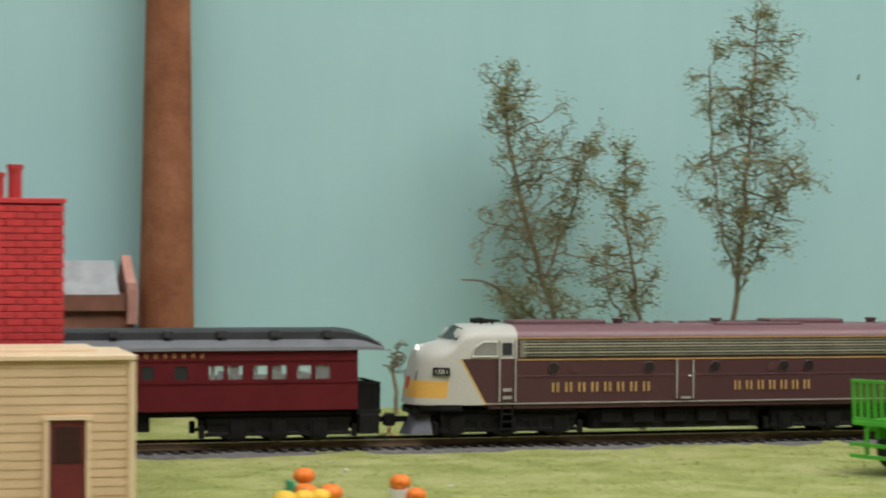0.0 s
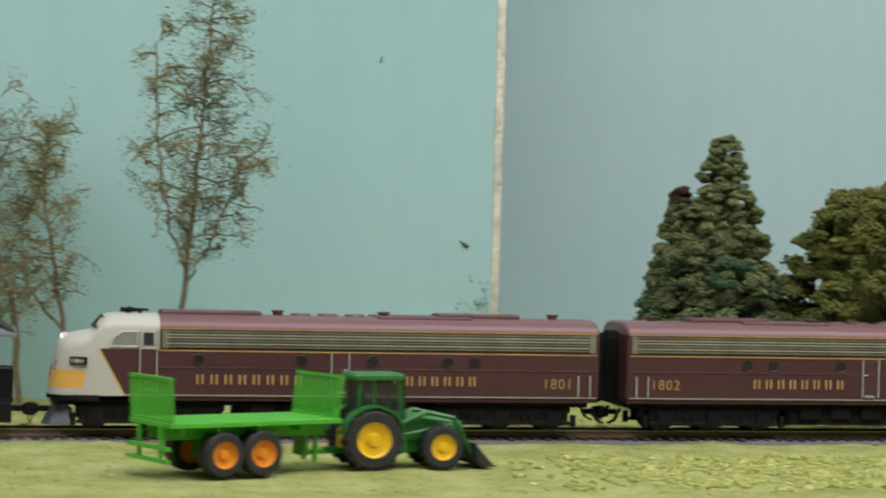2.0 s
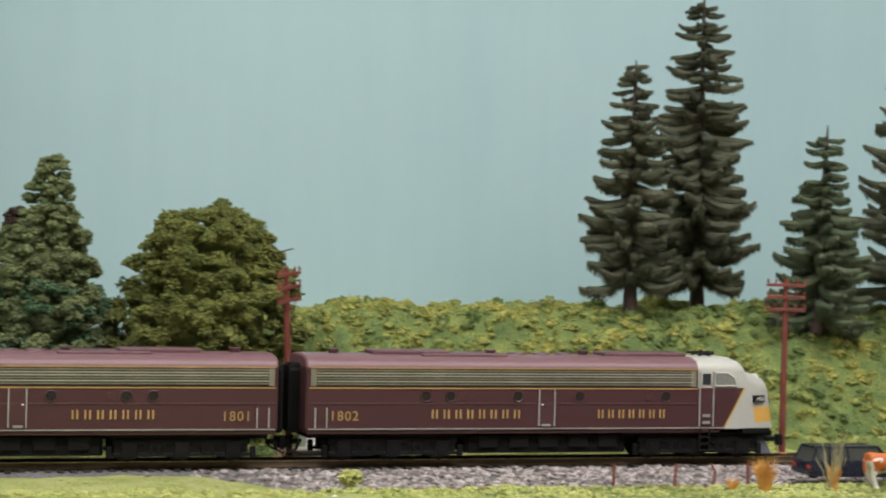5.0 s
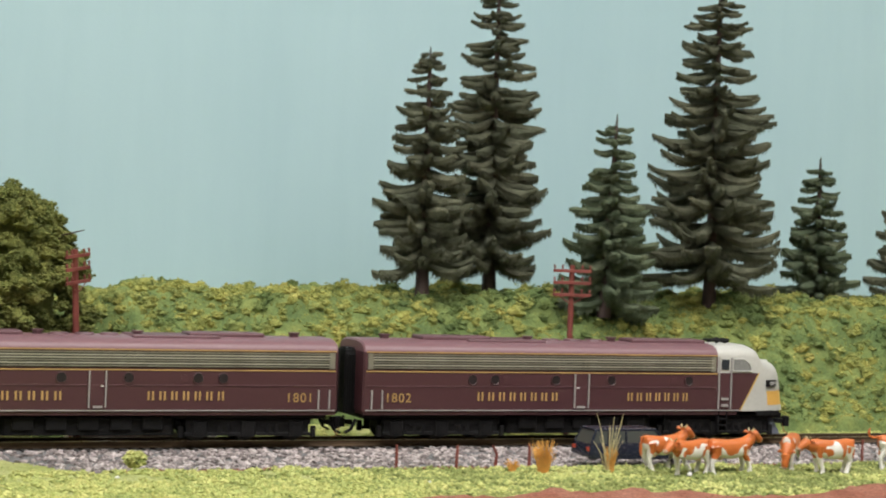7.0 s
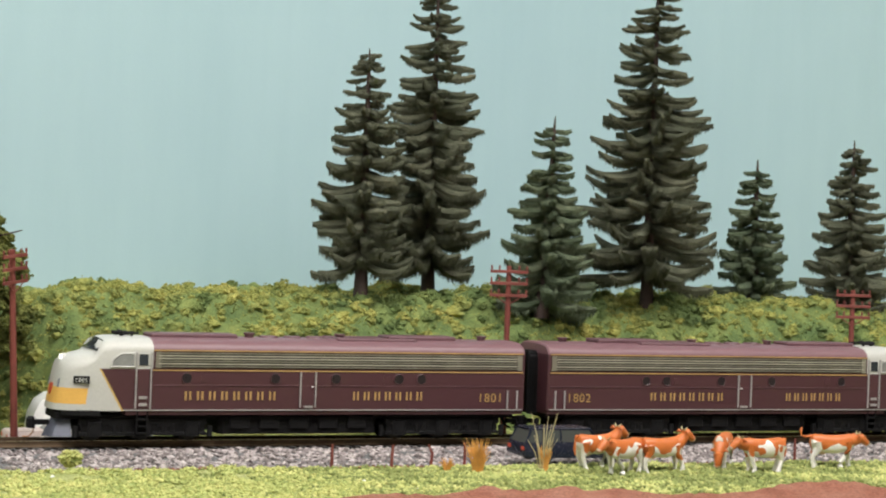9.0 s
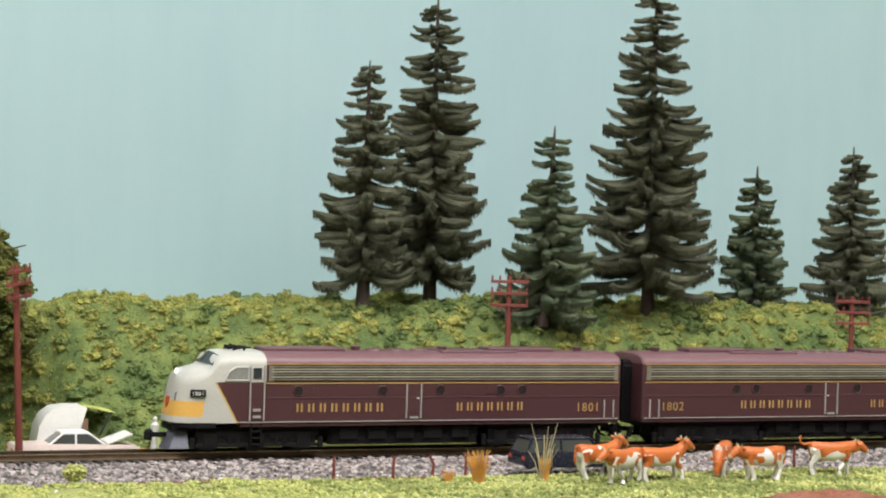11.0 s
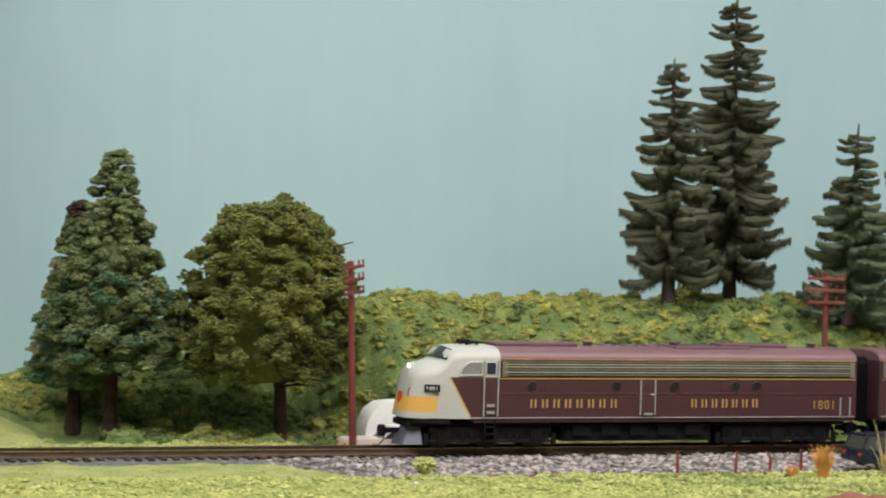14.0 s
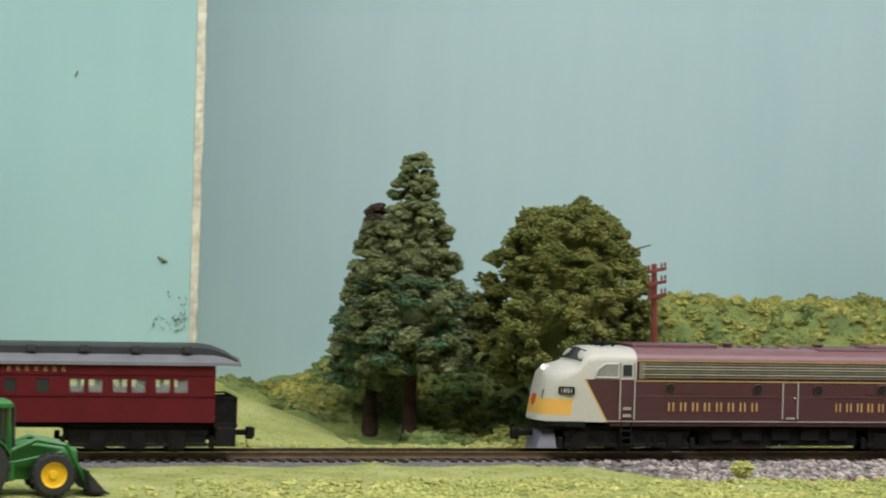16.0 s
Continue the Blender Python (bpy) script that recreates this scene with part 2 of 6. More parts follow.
def soft_noise(x, y, cell, seed):
    """Smooth value noise over the plan, for arrays."""
    table = _grid.setdefault(seed, np.random.default_rng(seed).uniform(-1, 1, (256, 256)))
    u, v = np.asarray(x) / cell + 100.3, np.asarray(y) / cell + 100.7
    iu, iv = np.floor(u).astype(int), np.floor(v).astype(int)
    fu, fv = u - iu, v - iv
    fu, fv = fu * fu * (3 - 2 * fu), fv * fv * (3 - 2 * fv)
    g = lambda a, b: table[a % 256, b % 256]
    return (g(iu, iv) * (1 - fu) + g(iu + 1, iv) * fu) * (1 - fv) + (g(iu, iv + 1) * (1 - fu) + g(iu + 1, iv + 1) * fu) * fv


def bank_height(x, y):
    """How high the wooded bank behind the track stands."""
    top = np.interp(x, [-0.20, -0.15, -0.12, -0.10, -0.02, 0.06, 0.10], [0.001, 0.006, 0.018, 0.027, 0.038, 0.0625, 0.0662])
    foot = 0.052 + 0.060 * step01(0.075, 0.02, x)
    top = top * (1 - 0.5 * step01(0.215, 0.262, y))
    return top * step01(0, 1, (y - foot) / (0.083 - 0.010 * step01(0.075, 0.02, x)))


def ground_height(x, y):
    x, y = np.asarray(x, float), np.asarray(y, float)
    z = np.full(np.broadcast(x, y).shape, -0.0045)
    lawn = (0.005 + 0.021 * step01(-0.36, -0.22, x)) * step01(0.035, 0.17, y) * (1 - step01(-0.19, -0.09, x))
    z = z + np.maximum(lawn, bank_height(x, y))
    z = z - 0.0035 * step01(-0.082, -0.066, y) * (1 - step01(0.028, 0.042, y)) * step01(-0.05, 0.02, x)
    z = z - 0.006 * step01(-0.16, -0.21, y) * step01(0.05, 0.2, x)
    z = z - 0.0058 * np.exp(-((x - 0.056) / 0.045) ** 4 - ((y - 0.056) / 0.025) ** 4)
    return z + 0.0006 * soft_noise(x, y, 0.02, 3) + 0.0003 * soft_noise(x, y, 0.007, 4)


def height_sheet(xs, ys, fun):
    X, Y = np.meshgrid(xs, ys)
    Z = fun(X, Y)
    n, m = len(xs), len(ys)
    v = np.stack([X.ravel(), Y.ravel(), Z.ravel()], 1)
    i = (np.arange(m - 1)[:, None] * n + np.arange(n - 1)[None]).ravel()
    s = Shape()
    s.v, s.f = v.tolist(), np.stack([i, i + 1, i + n + 1, i + n], 1).tolist()
    s.s = [0] * len(s.f)
    return s


def ground():
    xs = np.r_[np.linspace(-1.9, -0.8, 60, endpoint=False), np.linspace(-0.8, 0.75, 420, endpoint=False), np.linspace(0.75, 2.2, 60)]
    ys = np.r_[np.linspace(-0.42, -0.2, 30, endpoint=False), np.linspace(-0.2, 0.36, 170)]
    def under(x, y):
        # the turf dips below the foam on the bank
        return ground_height(x, y) - 0.0045 * step01(0.066, 0.080, y) * step01(-0.13, -0.09, x)

    solid("ground", height_sheet(xs, ys, under), M_LAWN, "pale yellow-green model turf on the layout", "ground", kind="structure", smooth=True)
    apron = Shape().box(-1.9, 2.2, -0.44, -0.4205, -0.12, -0.001, c=0.002)
    solid("layout_edge", apron, M_WOODTRIM, "brown wooden edge of the layout bench", "bench edge", kind="structure")


ground()


def clump_template(seed, div=1):
    bm = bmesh.new()
    bmesh.ops.create_icosphere(bm, subdivisions=div, radius=1)
    r = np.random.default_rng(seed)
    v = np.array([p.co[:] for p in bm.verts])
    f = np.array([[q.index for q in p.verts] for p in bm.faces])
    bm.free()
    v *= (1 + r.uniform(-0.42, 0.42, (len(v), 1)))
    return v, f


def crumb_template(seed):
    r = np.random.default_rng(seed)
    v = np.array([(1, 0, 0), (0, 1, 0), (-1, 0, 0), (0, -1, 0), (0, 0, 1), (0, 0, -1)], float) * (1 + r.uniform(-0.45, 0.45, (6, 1))) + r.normal(0, 0.2, (6, 3))
    return v, np.array([(0, 1, 4), (1, 2, 4), (2, 3, 4), (3, 0, 4), (1, 0, 5), (2, 1, 5), (3, 2, 5), (0, 3, 5)])


CLUMPS = [clump_template(k, 1) for k in range(8)]
CRUMBS = [crumb_template(k + 40) for k in range(8)]


def scatter(centres, sizes, seed, flat=0.75, fine=False, slots=None):
    """Many rough lumps joined into one shape."""
    r = np.random.default_rng(seed)
    s = Shape()
    V, F, S, n = [], [], [], 0
    bank = CRUMBS if fine == "crumb" else BALLS if fine == "ball" else CLUMPS
    for k, (c, q) in enumerate(zip(centres, sizes)):
        v, f = bank[r.integers(8)]
        a = r.uniform(0, TAU)
        rot = np.array([[math.cos(a), -math.sin(a), 0], [math.sin(a), math.cos(a), 0], [0, 0, 1]])
        tip = r.normal(0, 0.5)
        rot = rot @ np.array([[1, 0, 0], [0, math.cos(tip), -math.sin(tip)], [0, math.sin(tip), math.cos(tip)]])
        V.append((v @ rot.T) * (q * np.array([r.uniform(0.8, 1.25), r.uniform(0.8, 1.25), flat])) + c)
        F.append(f + n)
        n += len(v)
        if slots is not None:
            S.extend([slots[k]] * len(f))
    V, F = np.concatenate(V), np.concatenate(F)
    s.v, s.f = V.tolist(), F.tolist()
    s.s = S or [0] * len(s.f)
    return s


def ball_template(seed):
    """A soft uneven lump."""
    bm = bmesh.new()
    bmesh.ops.create_icosphere(bm, subdivisions=2, radius=1)
    r = np.random.default_rng(seed)
    v = np.array([p.co[:] for p in bm.verts])
    f = np.array([[q.index for q in p.verts] for p in bm.faces])
    bm.free()
    return v * (1 + r.uniform(-0.30, 0.30, (len(v), 1))), f


BALLS = [ball_template(k + 60) for k in range(8)]


def clumpy(centres, radii, seed, per, crumb, flat=0.7, slots=None, core=0.7):
    """Foam lumps crusted with fine crumbs, joined into one shape."""
    r = np.random.default_rng(seed)
    centres, radii = np.asarray(centres), np.asarray(radii)
    s = scatter(centres, radii * core, seed + 1, flat, fine="ball", slots=slots)
    n = len(centres)
    d = r.normal(0, 1, (n, per, 3))
    d /= np.linalg.norm(d, axis=2)[:, :, None]
    d[:, :, 2] = np.where(d[:, :, 2] < -0.3, -d[:, :, 2], d[:, :, 2])
    pts = (centres[:, None] + d * (radii[:, None, None] * r.uniform(core - 0.08, 1.08, (n, per, 1))) * np.array([1.0, 1.0, flat])).reshape(-1, 3)
    c = scatter(pts, r.uniform(crumb[0], crumb[1], len(pts)), seed + 2, 0.8, fine="crumb", slots=None if slots is None else np.repeat(slots, per).tolist())
    k = len(s.v)
    s.v += c.v
    s.f += (np.array(c.f) + k).tolist()
    s.s += c.s
    return s


def foam(x, y, k):
    """Lumpy foam relief over the bank, coarse to fine."""
    z = 0.0090 * np.abs(soft_noise(x, y, 0.024, 301)) + 0.0050 * np.abs(soft_noise(x, y, 0.011, 302))
    z += 0.0020 * np.abs(soft_noise(x, y, 0.0055, 303))
    return ground_height(x, y) + k * (z - 0.0034)


def bank():
    r = np.random.default_rng(11)
    xs, ys = np.linspace(-0.19, 0.70, 960), np.linspace(0.05, 0.262, 250)

    def inside(x, y):
        edge = soft_noise(x, y, 0.03, 8) * 0.012
        k = step01(0.052, 0.060, y + edge) * step01(-0.165, -0.150, x + 2 * edge)
        return k * np.where(x < -0.085, step01(0.0, 0.012, y - (0.116 + 0.3 * (-0.09 - x)) + edge), 1.0)

    def top(x, y):
        k = inside(x, y)
        return foam(x, y, k) - 0.0014 * (1 - k)

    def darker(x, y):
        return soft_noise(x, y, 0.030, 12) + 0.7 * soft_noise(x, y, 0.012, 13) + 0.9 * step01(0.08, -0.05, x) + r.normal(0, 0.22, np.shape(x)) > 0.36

    s = height_sheet(xs, ys, top)
    # whole sheet in the dark slot: shade in the gaps, put into the colour
    s.s = [1] * len(s.f)
    solid("bank", s, [M_BANK, M_BANK_DARK], "mottled dark green foam foliage covering the bank, darkened for shade between clumps", "bank", kind="structure", smooth="all")
    # loose crumbs and ragged clumps on top
    n = 26000
    x, y = r.uniform(-0.16, 0.68, n), r.uniform(0.055, 0.215, n)
    keep = inside(x, y) > 0.5
    x, y = x[keep], y[keep]
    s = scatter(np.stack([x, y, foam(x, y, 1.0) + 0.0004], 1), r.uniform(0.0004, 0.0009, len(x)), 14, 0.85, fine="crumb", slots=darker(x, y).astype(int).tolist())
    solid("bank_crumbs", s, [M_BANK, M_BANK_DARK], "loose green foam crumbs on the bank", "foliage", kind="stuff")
    n = 4600
    x, y = r.uniform(-0.15, 0.67, n), 0.060 + 0.150 * r.uniform(0, 1, n) ** 0.85
    keep = inside(x, y) > 0.9
    x, y = x[keep], y[keep]
    size = r.uniform(0.0013, 0.0044, len(x)) * np.where(r.uniform(0, 1, len(x)) < 0.12, 1.45, 1.0)
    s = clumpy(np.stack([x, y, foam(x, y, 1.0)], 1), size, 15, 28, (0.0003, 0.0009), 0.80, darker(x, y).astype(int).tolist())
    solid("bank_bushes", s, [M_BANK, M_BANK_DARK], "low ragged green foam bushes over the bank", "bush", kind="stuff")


bank()


def turf():
    r = np.random.default_rng(21)
    # short fibres and crumbs over the lawn
    n = 26000
    x, y = r.uniform(-0.85, 0.75, n), np.r_[r.uniform(-0.235, -0.028, n - 6500), r.uniform(0.03, 0.155, 6500)]
    keep = ~((y > 0.05) & (x > -0.14))
    keep &= ~((y < -0.02) & (y > -0.072 + 0.008 * soft_noise(x, y, 0.03, 31)) & (x > 0.0))
    x, y = x[keep], y[keep]
    z = ground_height(x, y)
    s = scatter(np.stack([x, y, z], 1), r.uniform(0.0003, 0.0008, len(x)), 22, 0.6, fine="crumb")
    solid("lawn_crumbs", s, M_LAWN, "pale yellow-green turf crumbs on the lawn", "grass", kind="stuff")
    # coarse bright tufts along the trackside, thicker right of the wall edge
    n = 6500
    x = r.uniform(-0.26, 0.6, n)
    y = r.uniform(-0.185, -0.070, n) + 0.010 * soft_noise(x, x * 0, 0.05, 33)
    w = (0.45 * step01(-0.26, -0.20, x) + 0.55 * step01(-0.20, -0.12, x)) * (1 - step01(0.10, 0.25, x)) * 0.8 + 0.2 * step01(0.1, 0.2, x)
    keep = (r.uniform(0, 1, n) < w * (0.35 + 0.65 * (soft_noise(x, y, 0.022, 34) > -0.1))) & (y < -0.068)
    x, y = x[keep], y[keep]
    q = r.uniform(0.0012, 0.0042, len(x)) * np.where(x > 0.13, 0.5, 1.0)
    s = clumpy(np.stack([x, y, ground_height(x, y) + 0.0002], 1), q, 23, 20, (0.0003, 0.0008), 0.50)
    solid("trackside_tufts", s, M_TURF, "bright yellow-green coarse turf beside the track", "grass", kind="stuff")
    # soft verge behind the rails
    n = 1900
    x = r.uniform(-0.22, 0.7, n)
    y = 0.046 + 0.009 * r.normal(0, 1, n)
    q = r.uniform(0.0012, 0.003, n) * np.where((x > -0.12) & (x < 0.06), 1.5, 1.0)
    s = clumpy(np.stack([x, y, ground_height(x, y)], 1), q, 24, 18, (0.0003, 0.0008), 0.6)
    solid("verge_tufts", s, M_TURF, "yellow-green turf along the far side of the track", "grass", kind="stuff")
    # darker meadow grass where the cows stand
    n = 15000
    x, y = r.uniform(0.02, 0.62, n), r.uniform(-0.178, -0.074, n)
    keep = r.uniform(0, 1, n) < step01(0.04, 0.16, x)
    x, y = x[keep], y[keep]
    q = r.uniform(0.0005, 0.0016, len(x))
    slot = (soft_noise(x, y, 0.02, 35) + r.normal(0, 0.3, len(x)) > 0.25).astype(int)
    s = scatter(np.stack([x, y, ground_height(x, y) + 0.2 * q], 1), q, 26, 0.8, fine="crumb", slots=slot.tolist())
    solid("meadow_grass", s, [M_MEADOW, M_TURF], "mid-green short meadow grass beside the track", "grass", kind="stuff", smooth="all")
    # one larger tuft in the ballast
    m = 260
    d = r.normal(0, 1, (m, 3))
    d /= np.linalg.norm(d, axis=1)[:, None]
    pts = np.array([0.032, -0.060, -0.001]) + d * r.uniform(0.5, 1.0, (m, 1)) * np.array([0.0052, 0.004, 0.0040])
    s = scatter(pts, r.uniform(0.0005, 0.0012, m), 25, 0.8, fine="crumb")
    solid("grass_tuft", s, M_TURF, "bright green foam tuft at the ballast edge", "grass tuft")


turf()


# ------------------------------------------------------------------ track
TRACK_Y, GAUGE = 0.00825, 0.0165


def track():
    tr = thing("railway_track", "single track with worn rails on black ties", "track", kind="structure")
    for y in (0.0, GAUGE):
        rail = Shape()
        prof = [(-0.0011, -0.0030), (0.0011, -0.0030), (0.0011, -0.0026), (0.0004, -0.0022), (0.0004, -0.0009), (0.0007, -0.0006), (0.0007, -0.0002), (-0.0007, -0.0002), (-0.0007, -0.0006), (-0.0004, -0.0009), (-0.0004, -0.0022), (-0.0011, -0.0026)]
        rail.loft([[(x, y + a, b) for a, b in prof] for x in np.linspace(-1.9, 2.2, 3)], close=True)
        ob = part("rail", rail, M_RAIL_SIDE, tr)
        head = Shape().box(-1.9, 2.2, y - 0.00065, y + 0.00065, -0.00015, 0.0001)
        part("railhead", head, M_RAIL, ob, "polished nickel railhead")
    tie = mesh_of("tie", Shape().box(-0.0014, 0.0014, -0.0145, 0.0145, -0.0058, -0.0030, c=0.0003), M_TIE)
    joined = Shape()
    for k in range(-330, 390):
        x = k * 0.0057 + rng.normal(0, 0.0001)
        if -0.70 < x < 0.66 and abs(k) < 140:
            part("tie", tie, M_TIE, tr, m=pose(x, TRACK_Y, 0, 0, 0, rng.normal(0, 0.8)))
        else:
            joined.box(x - 0.0014, x + 0.0014, TRACK_Y - 0.0145, TRACK_Y + 0.0145, -0.0058, -0.0030)
    far = part("far_ties", joined, M_TIE, tr)
    far["kind"] = "stuff"
    # ballast: a low bed, with loose stones where the camera comes nearest
    xs = np.linspace(-1.9, 2.2, 500)
    ys = np.linspace(-0.078, 0.044, 56)

    def bed(x, y):
        lip = 0.006 * soft_noise(x, y, 0.03, 31)
        wide = 0.040 * step01(-0.03, 0.03, x) * (y < 0.01)
        d = np.maximum(np.maximum(-0.010 - y, y - 0.026), 0)
        z = -0.0040 - 0.0048 * np.clip((d - 0.004) / (0.012 + wide + lip), 0, 1.6) * np.where(y > 0.01, 1.3, 1.0)
        return z + 0.0005 * soft_noise(x, y, 0.004, 41) + 0.0003 * soft_noise(x, y, 0.002, 42)

    ob = part("ballast_bed", height_sheet(xs, ys, bed), M_BALLAST_BED, tr, "grey ballast bed", smooth=True)
    r = np.random.default_rng(51)
    n = 9000
    x, y = r.uniform(-0.05, 0.72, n), r.uniform(-0.074, -0.008, n)
    z = bed(x, y)
    keep = (z > ground_height(x, y) - 0.0006) & (r.uniform(0, 1, n) < step01(-0.05, 0.05, x) + 0.2)
    s = scatter(np.stack([x, y, z + 0.0002], 1)[keep], r.uniform(0.0007, 0.0018, n)[keep], 52, 0.8)
    solid("ballast_stones", s, M_BALLAST, "loose grey ballast stones beside the rails", "ballast", kind="stuff")
    # crumbs of red soil where the ballast meets the grass
    n = 2600
    x = r.uniform(0.02, 0.68, n)
    y = -0.0755 + 0.0022 * r.normal(0, 1, n) + 0.004 * soft_noise(x, x * 0, 0.03, 61)
    keep = soft_noise(x, x * 0, 0.045, 62) + r.normal(0, 0.25, n) > -0.25
    s = scatter(np.stack([x, y, ground_height(x, y) + 0.0005], 1)[keep], r.uniform(0.0005, 0.0013, n)[keep], 63, 0.7, fine="crumb")
    solid("soil_crumbs", s, M_SOIL, "red-brown soil crumbs along the ballast edge", "soil", kind="stuff")


track()


# ------------------------------------------------------------------ train materials
def loco_paint():
    """Maroon body, pale grey cab and nose with a slanted gold edge, yellow nose band."""
    m, t, b = nodes_of("loco_paint")
    sep = t.nodes.new("ShaderNodeSeparateXYZ")
    t.links.new(coords(t), sep.inputs[0])
    X, Y, Z = sep.outputs

    def calc(op, a, c):
        n = t.nodes.new("ShaderNodeMath")
        n.operation = op
        for sock, v in zip(n.inputs, (a, c)):
            if isinstance(v, bpy.types.NodeSocket):
                t.links.new(v, sock)
            else:
                sock.default_value = v
        return n.outputs[0]

    # slanted edge: farther forward higher up
    slant = calc("SUBTRACT", X, calc("MULTIPLY", Z, 0.56))
    grey = calc("GREATER_THAN", slant, 0.1987)
    gold = calc("GREATER_THAN", slant, 0.1978)
    cabtop = calc("MULTIPLY", calc("GREATER_THAN", Z, 0.0345), calc("GREATER_THAN", X, 0.1925))
    grey = calc("MAXIMUM", grey, cabtop)
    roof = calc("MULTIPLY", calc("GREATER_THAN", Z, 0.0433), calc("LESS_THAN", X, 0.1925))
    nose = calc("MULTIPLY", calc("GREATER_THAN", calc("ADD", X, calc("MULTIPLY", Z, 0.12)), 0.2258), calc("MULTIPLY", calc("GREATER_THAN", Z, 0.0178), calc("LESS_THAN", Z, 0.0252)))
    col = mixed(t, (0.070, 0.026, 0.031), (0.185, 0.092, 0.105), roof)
    col = mixed(t, col, (0.55, 0.36, 0.10), gold)
    col = mixed(t, col, (0.50, 0.49, 0.455), grey)
    col = mixed(t, col, (0.74, 0.42, 0.10), nose)
    small = noise_tex(t, 900, 5)
    col = mixed(t, col, ramp(t, small, [(0.35, (0.86, 0.86, 0.86)), (0.65, (1, 1, 1))]), 0.6, "MULTIPLY")
    t.links.new(col, b.inputs["Base Color"])
    b.inputs["Roughness"].default_value = 0.42
    bump(t, b, small, 0.06, 0.0002)
    return m


M_LOCO = loco_paint()
M_MAROON = paint("maroon_paint", (0.074, 0.028, 0.033), 0.45, 0, 0.12)
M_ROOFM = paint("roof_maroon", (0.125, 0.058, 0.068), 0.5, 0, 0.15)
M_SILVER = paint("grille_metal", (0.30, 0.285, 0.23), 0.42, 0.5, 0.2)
# grille metal darkened, for the shade between the bars
M_SLOTSHADE = paint("grille_slot_shade", (0.085, 0.08, 0.065), 0.6, 0.2, 0.2)
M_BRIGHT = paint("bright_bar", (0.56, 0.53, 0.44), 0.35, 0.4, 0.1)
M_GOLD = paint("gold_lining", (0.44, 0.27, 0.10), 0.5, 0, 0.15, relief=0)
M_HANDRAIL = paint("grey_handrail", (0.40, 0.38, 0.37), 0.4, 0.2, 0.1)
M_BLACK = paint("underframe_black", (0.008, 0.0075, 0.008), 0.7, 0, 0.3, spec=0.2)
M_WHEEL = paint("dark_wheel", (0.03, 0.028, 0.026), 0.5, 0.4, 0.2)
M_DARKGREY = paint("pilot_grey", (0.11, 0.115, 0.15), 0.45, 0.1, 0.2)
M_GLASS = glass("cab_glass", (0.03, 0.035, 0.04))
M_GLASSB = glass("port_glass", (0.025, 0.028, 0.032))
M_PORT = paint("dim_port", (0.018, 0.013, 0.016), 0.3, 0, 0.1, relief=0)
M_PALEGREY = paint("cab_grey", (0.55, 0.54, 0.51), 0.45, 0, 0.08)
M_LENS = glowing("headlamp_lens", (1.0, 0.97, 0.9), 1.5)
M_WHITE = paint("white_paint", (0.78, 0.77, 0.74), 0.5, 0, 0.05)
M_COACH = paint("coach_red", (0.105, 0.010, 0.015), 0.5, 0, 0.12, spec=0.18)
M_COACHROOF = paint("coach_roof_black", (0.035, 0.036, 0.042), 0.5, 0, 0.2)
M_COACHEAVE = paint("coach_roof_grey", (0.16, 0.165, 0.185), 0.5, 0, 0.15)
M_COPPER = paint("coupler_spring", (0.45, 0.22, 0.09), 0.4, 0.7)
M_RED = paint("shield_red", (0.55, 0.07, 0.03), 0.5)


def clear_glass():
    m, t, b = nodes_of("clear_glass")
    b.inputs["Base Color"].default_value = (0.9, 0.95, 0.95, 1)
    b.inputs["Roughness"].default_value = 0.05
    b.inputs["Alpha"].default_value = 0.12
    return m


M_CLEAR = clear_glass()

HALF = 0.0186


def section(x, w, z0, zs, zt, lean=0.0, n=9, bulge=0.55):
    """One ring round the body: upright sides to zs, then a rounded roof to zt. lean pushes low points forward."""
    pts = [(-w, z0), (-w, (z0 + zs) / 2), (-w, zs)]
    for k in range(1, n):
        a = math.pi * (1 - k / n)
        pts.append((w * math.copysign(abs(math.cos(a)) ** bulge, math.cos(a)), zs + (zt - zs) * math.sin(a) ** 0.9))
    pts += [(w, zs), (w, (z0 + zs) / 2), (w, z0)]
    return [(x + lean * (0.0415 - z), y, z) for y, z in pts]


def letters_bars(total, height, count, gap=0.3):
    """Plain upright bars in the size of a word's letters."""
    s = Shape()
    step = total / count
    for k in range(count):
        x = k * step
        w = step * (1 - gap)
        s.box(x + w * 0.12, x + w * 0.34, -0.0001, 0.0001, 0, height)
        s.box(x + w * 0.64, x + w * 0.86, -0.0001, 0.0001, 0, height)
    return s


def written(text, size, mat=None):
    c = bpy.data.curves.new("number", "FONT")
    c.body, c.size, c.extrude, c.space_character = text, size, 0.00008, 1.15
    ob = bpy.data.objects.new("number", c)
    scene.collection.objects.link(ob)
    me = bpy.data.meshes.new_from_object(ob.evaluated_get(bpy.context.evaluated_depsgraph_get()))
    bpy.data.objects.remove(ob)
    me.materials.clear()
    me.materials.append(mat or M_GOLD)
    return me


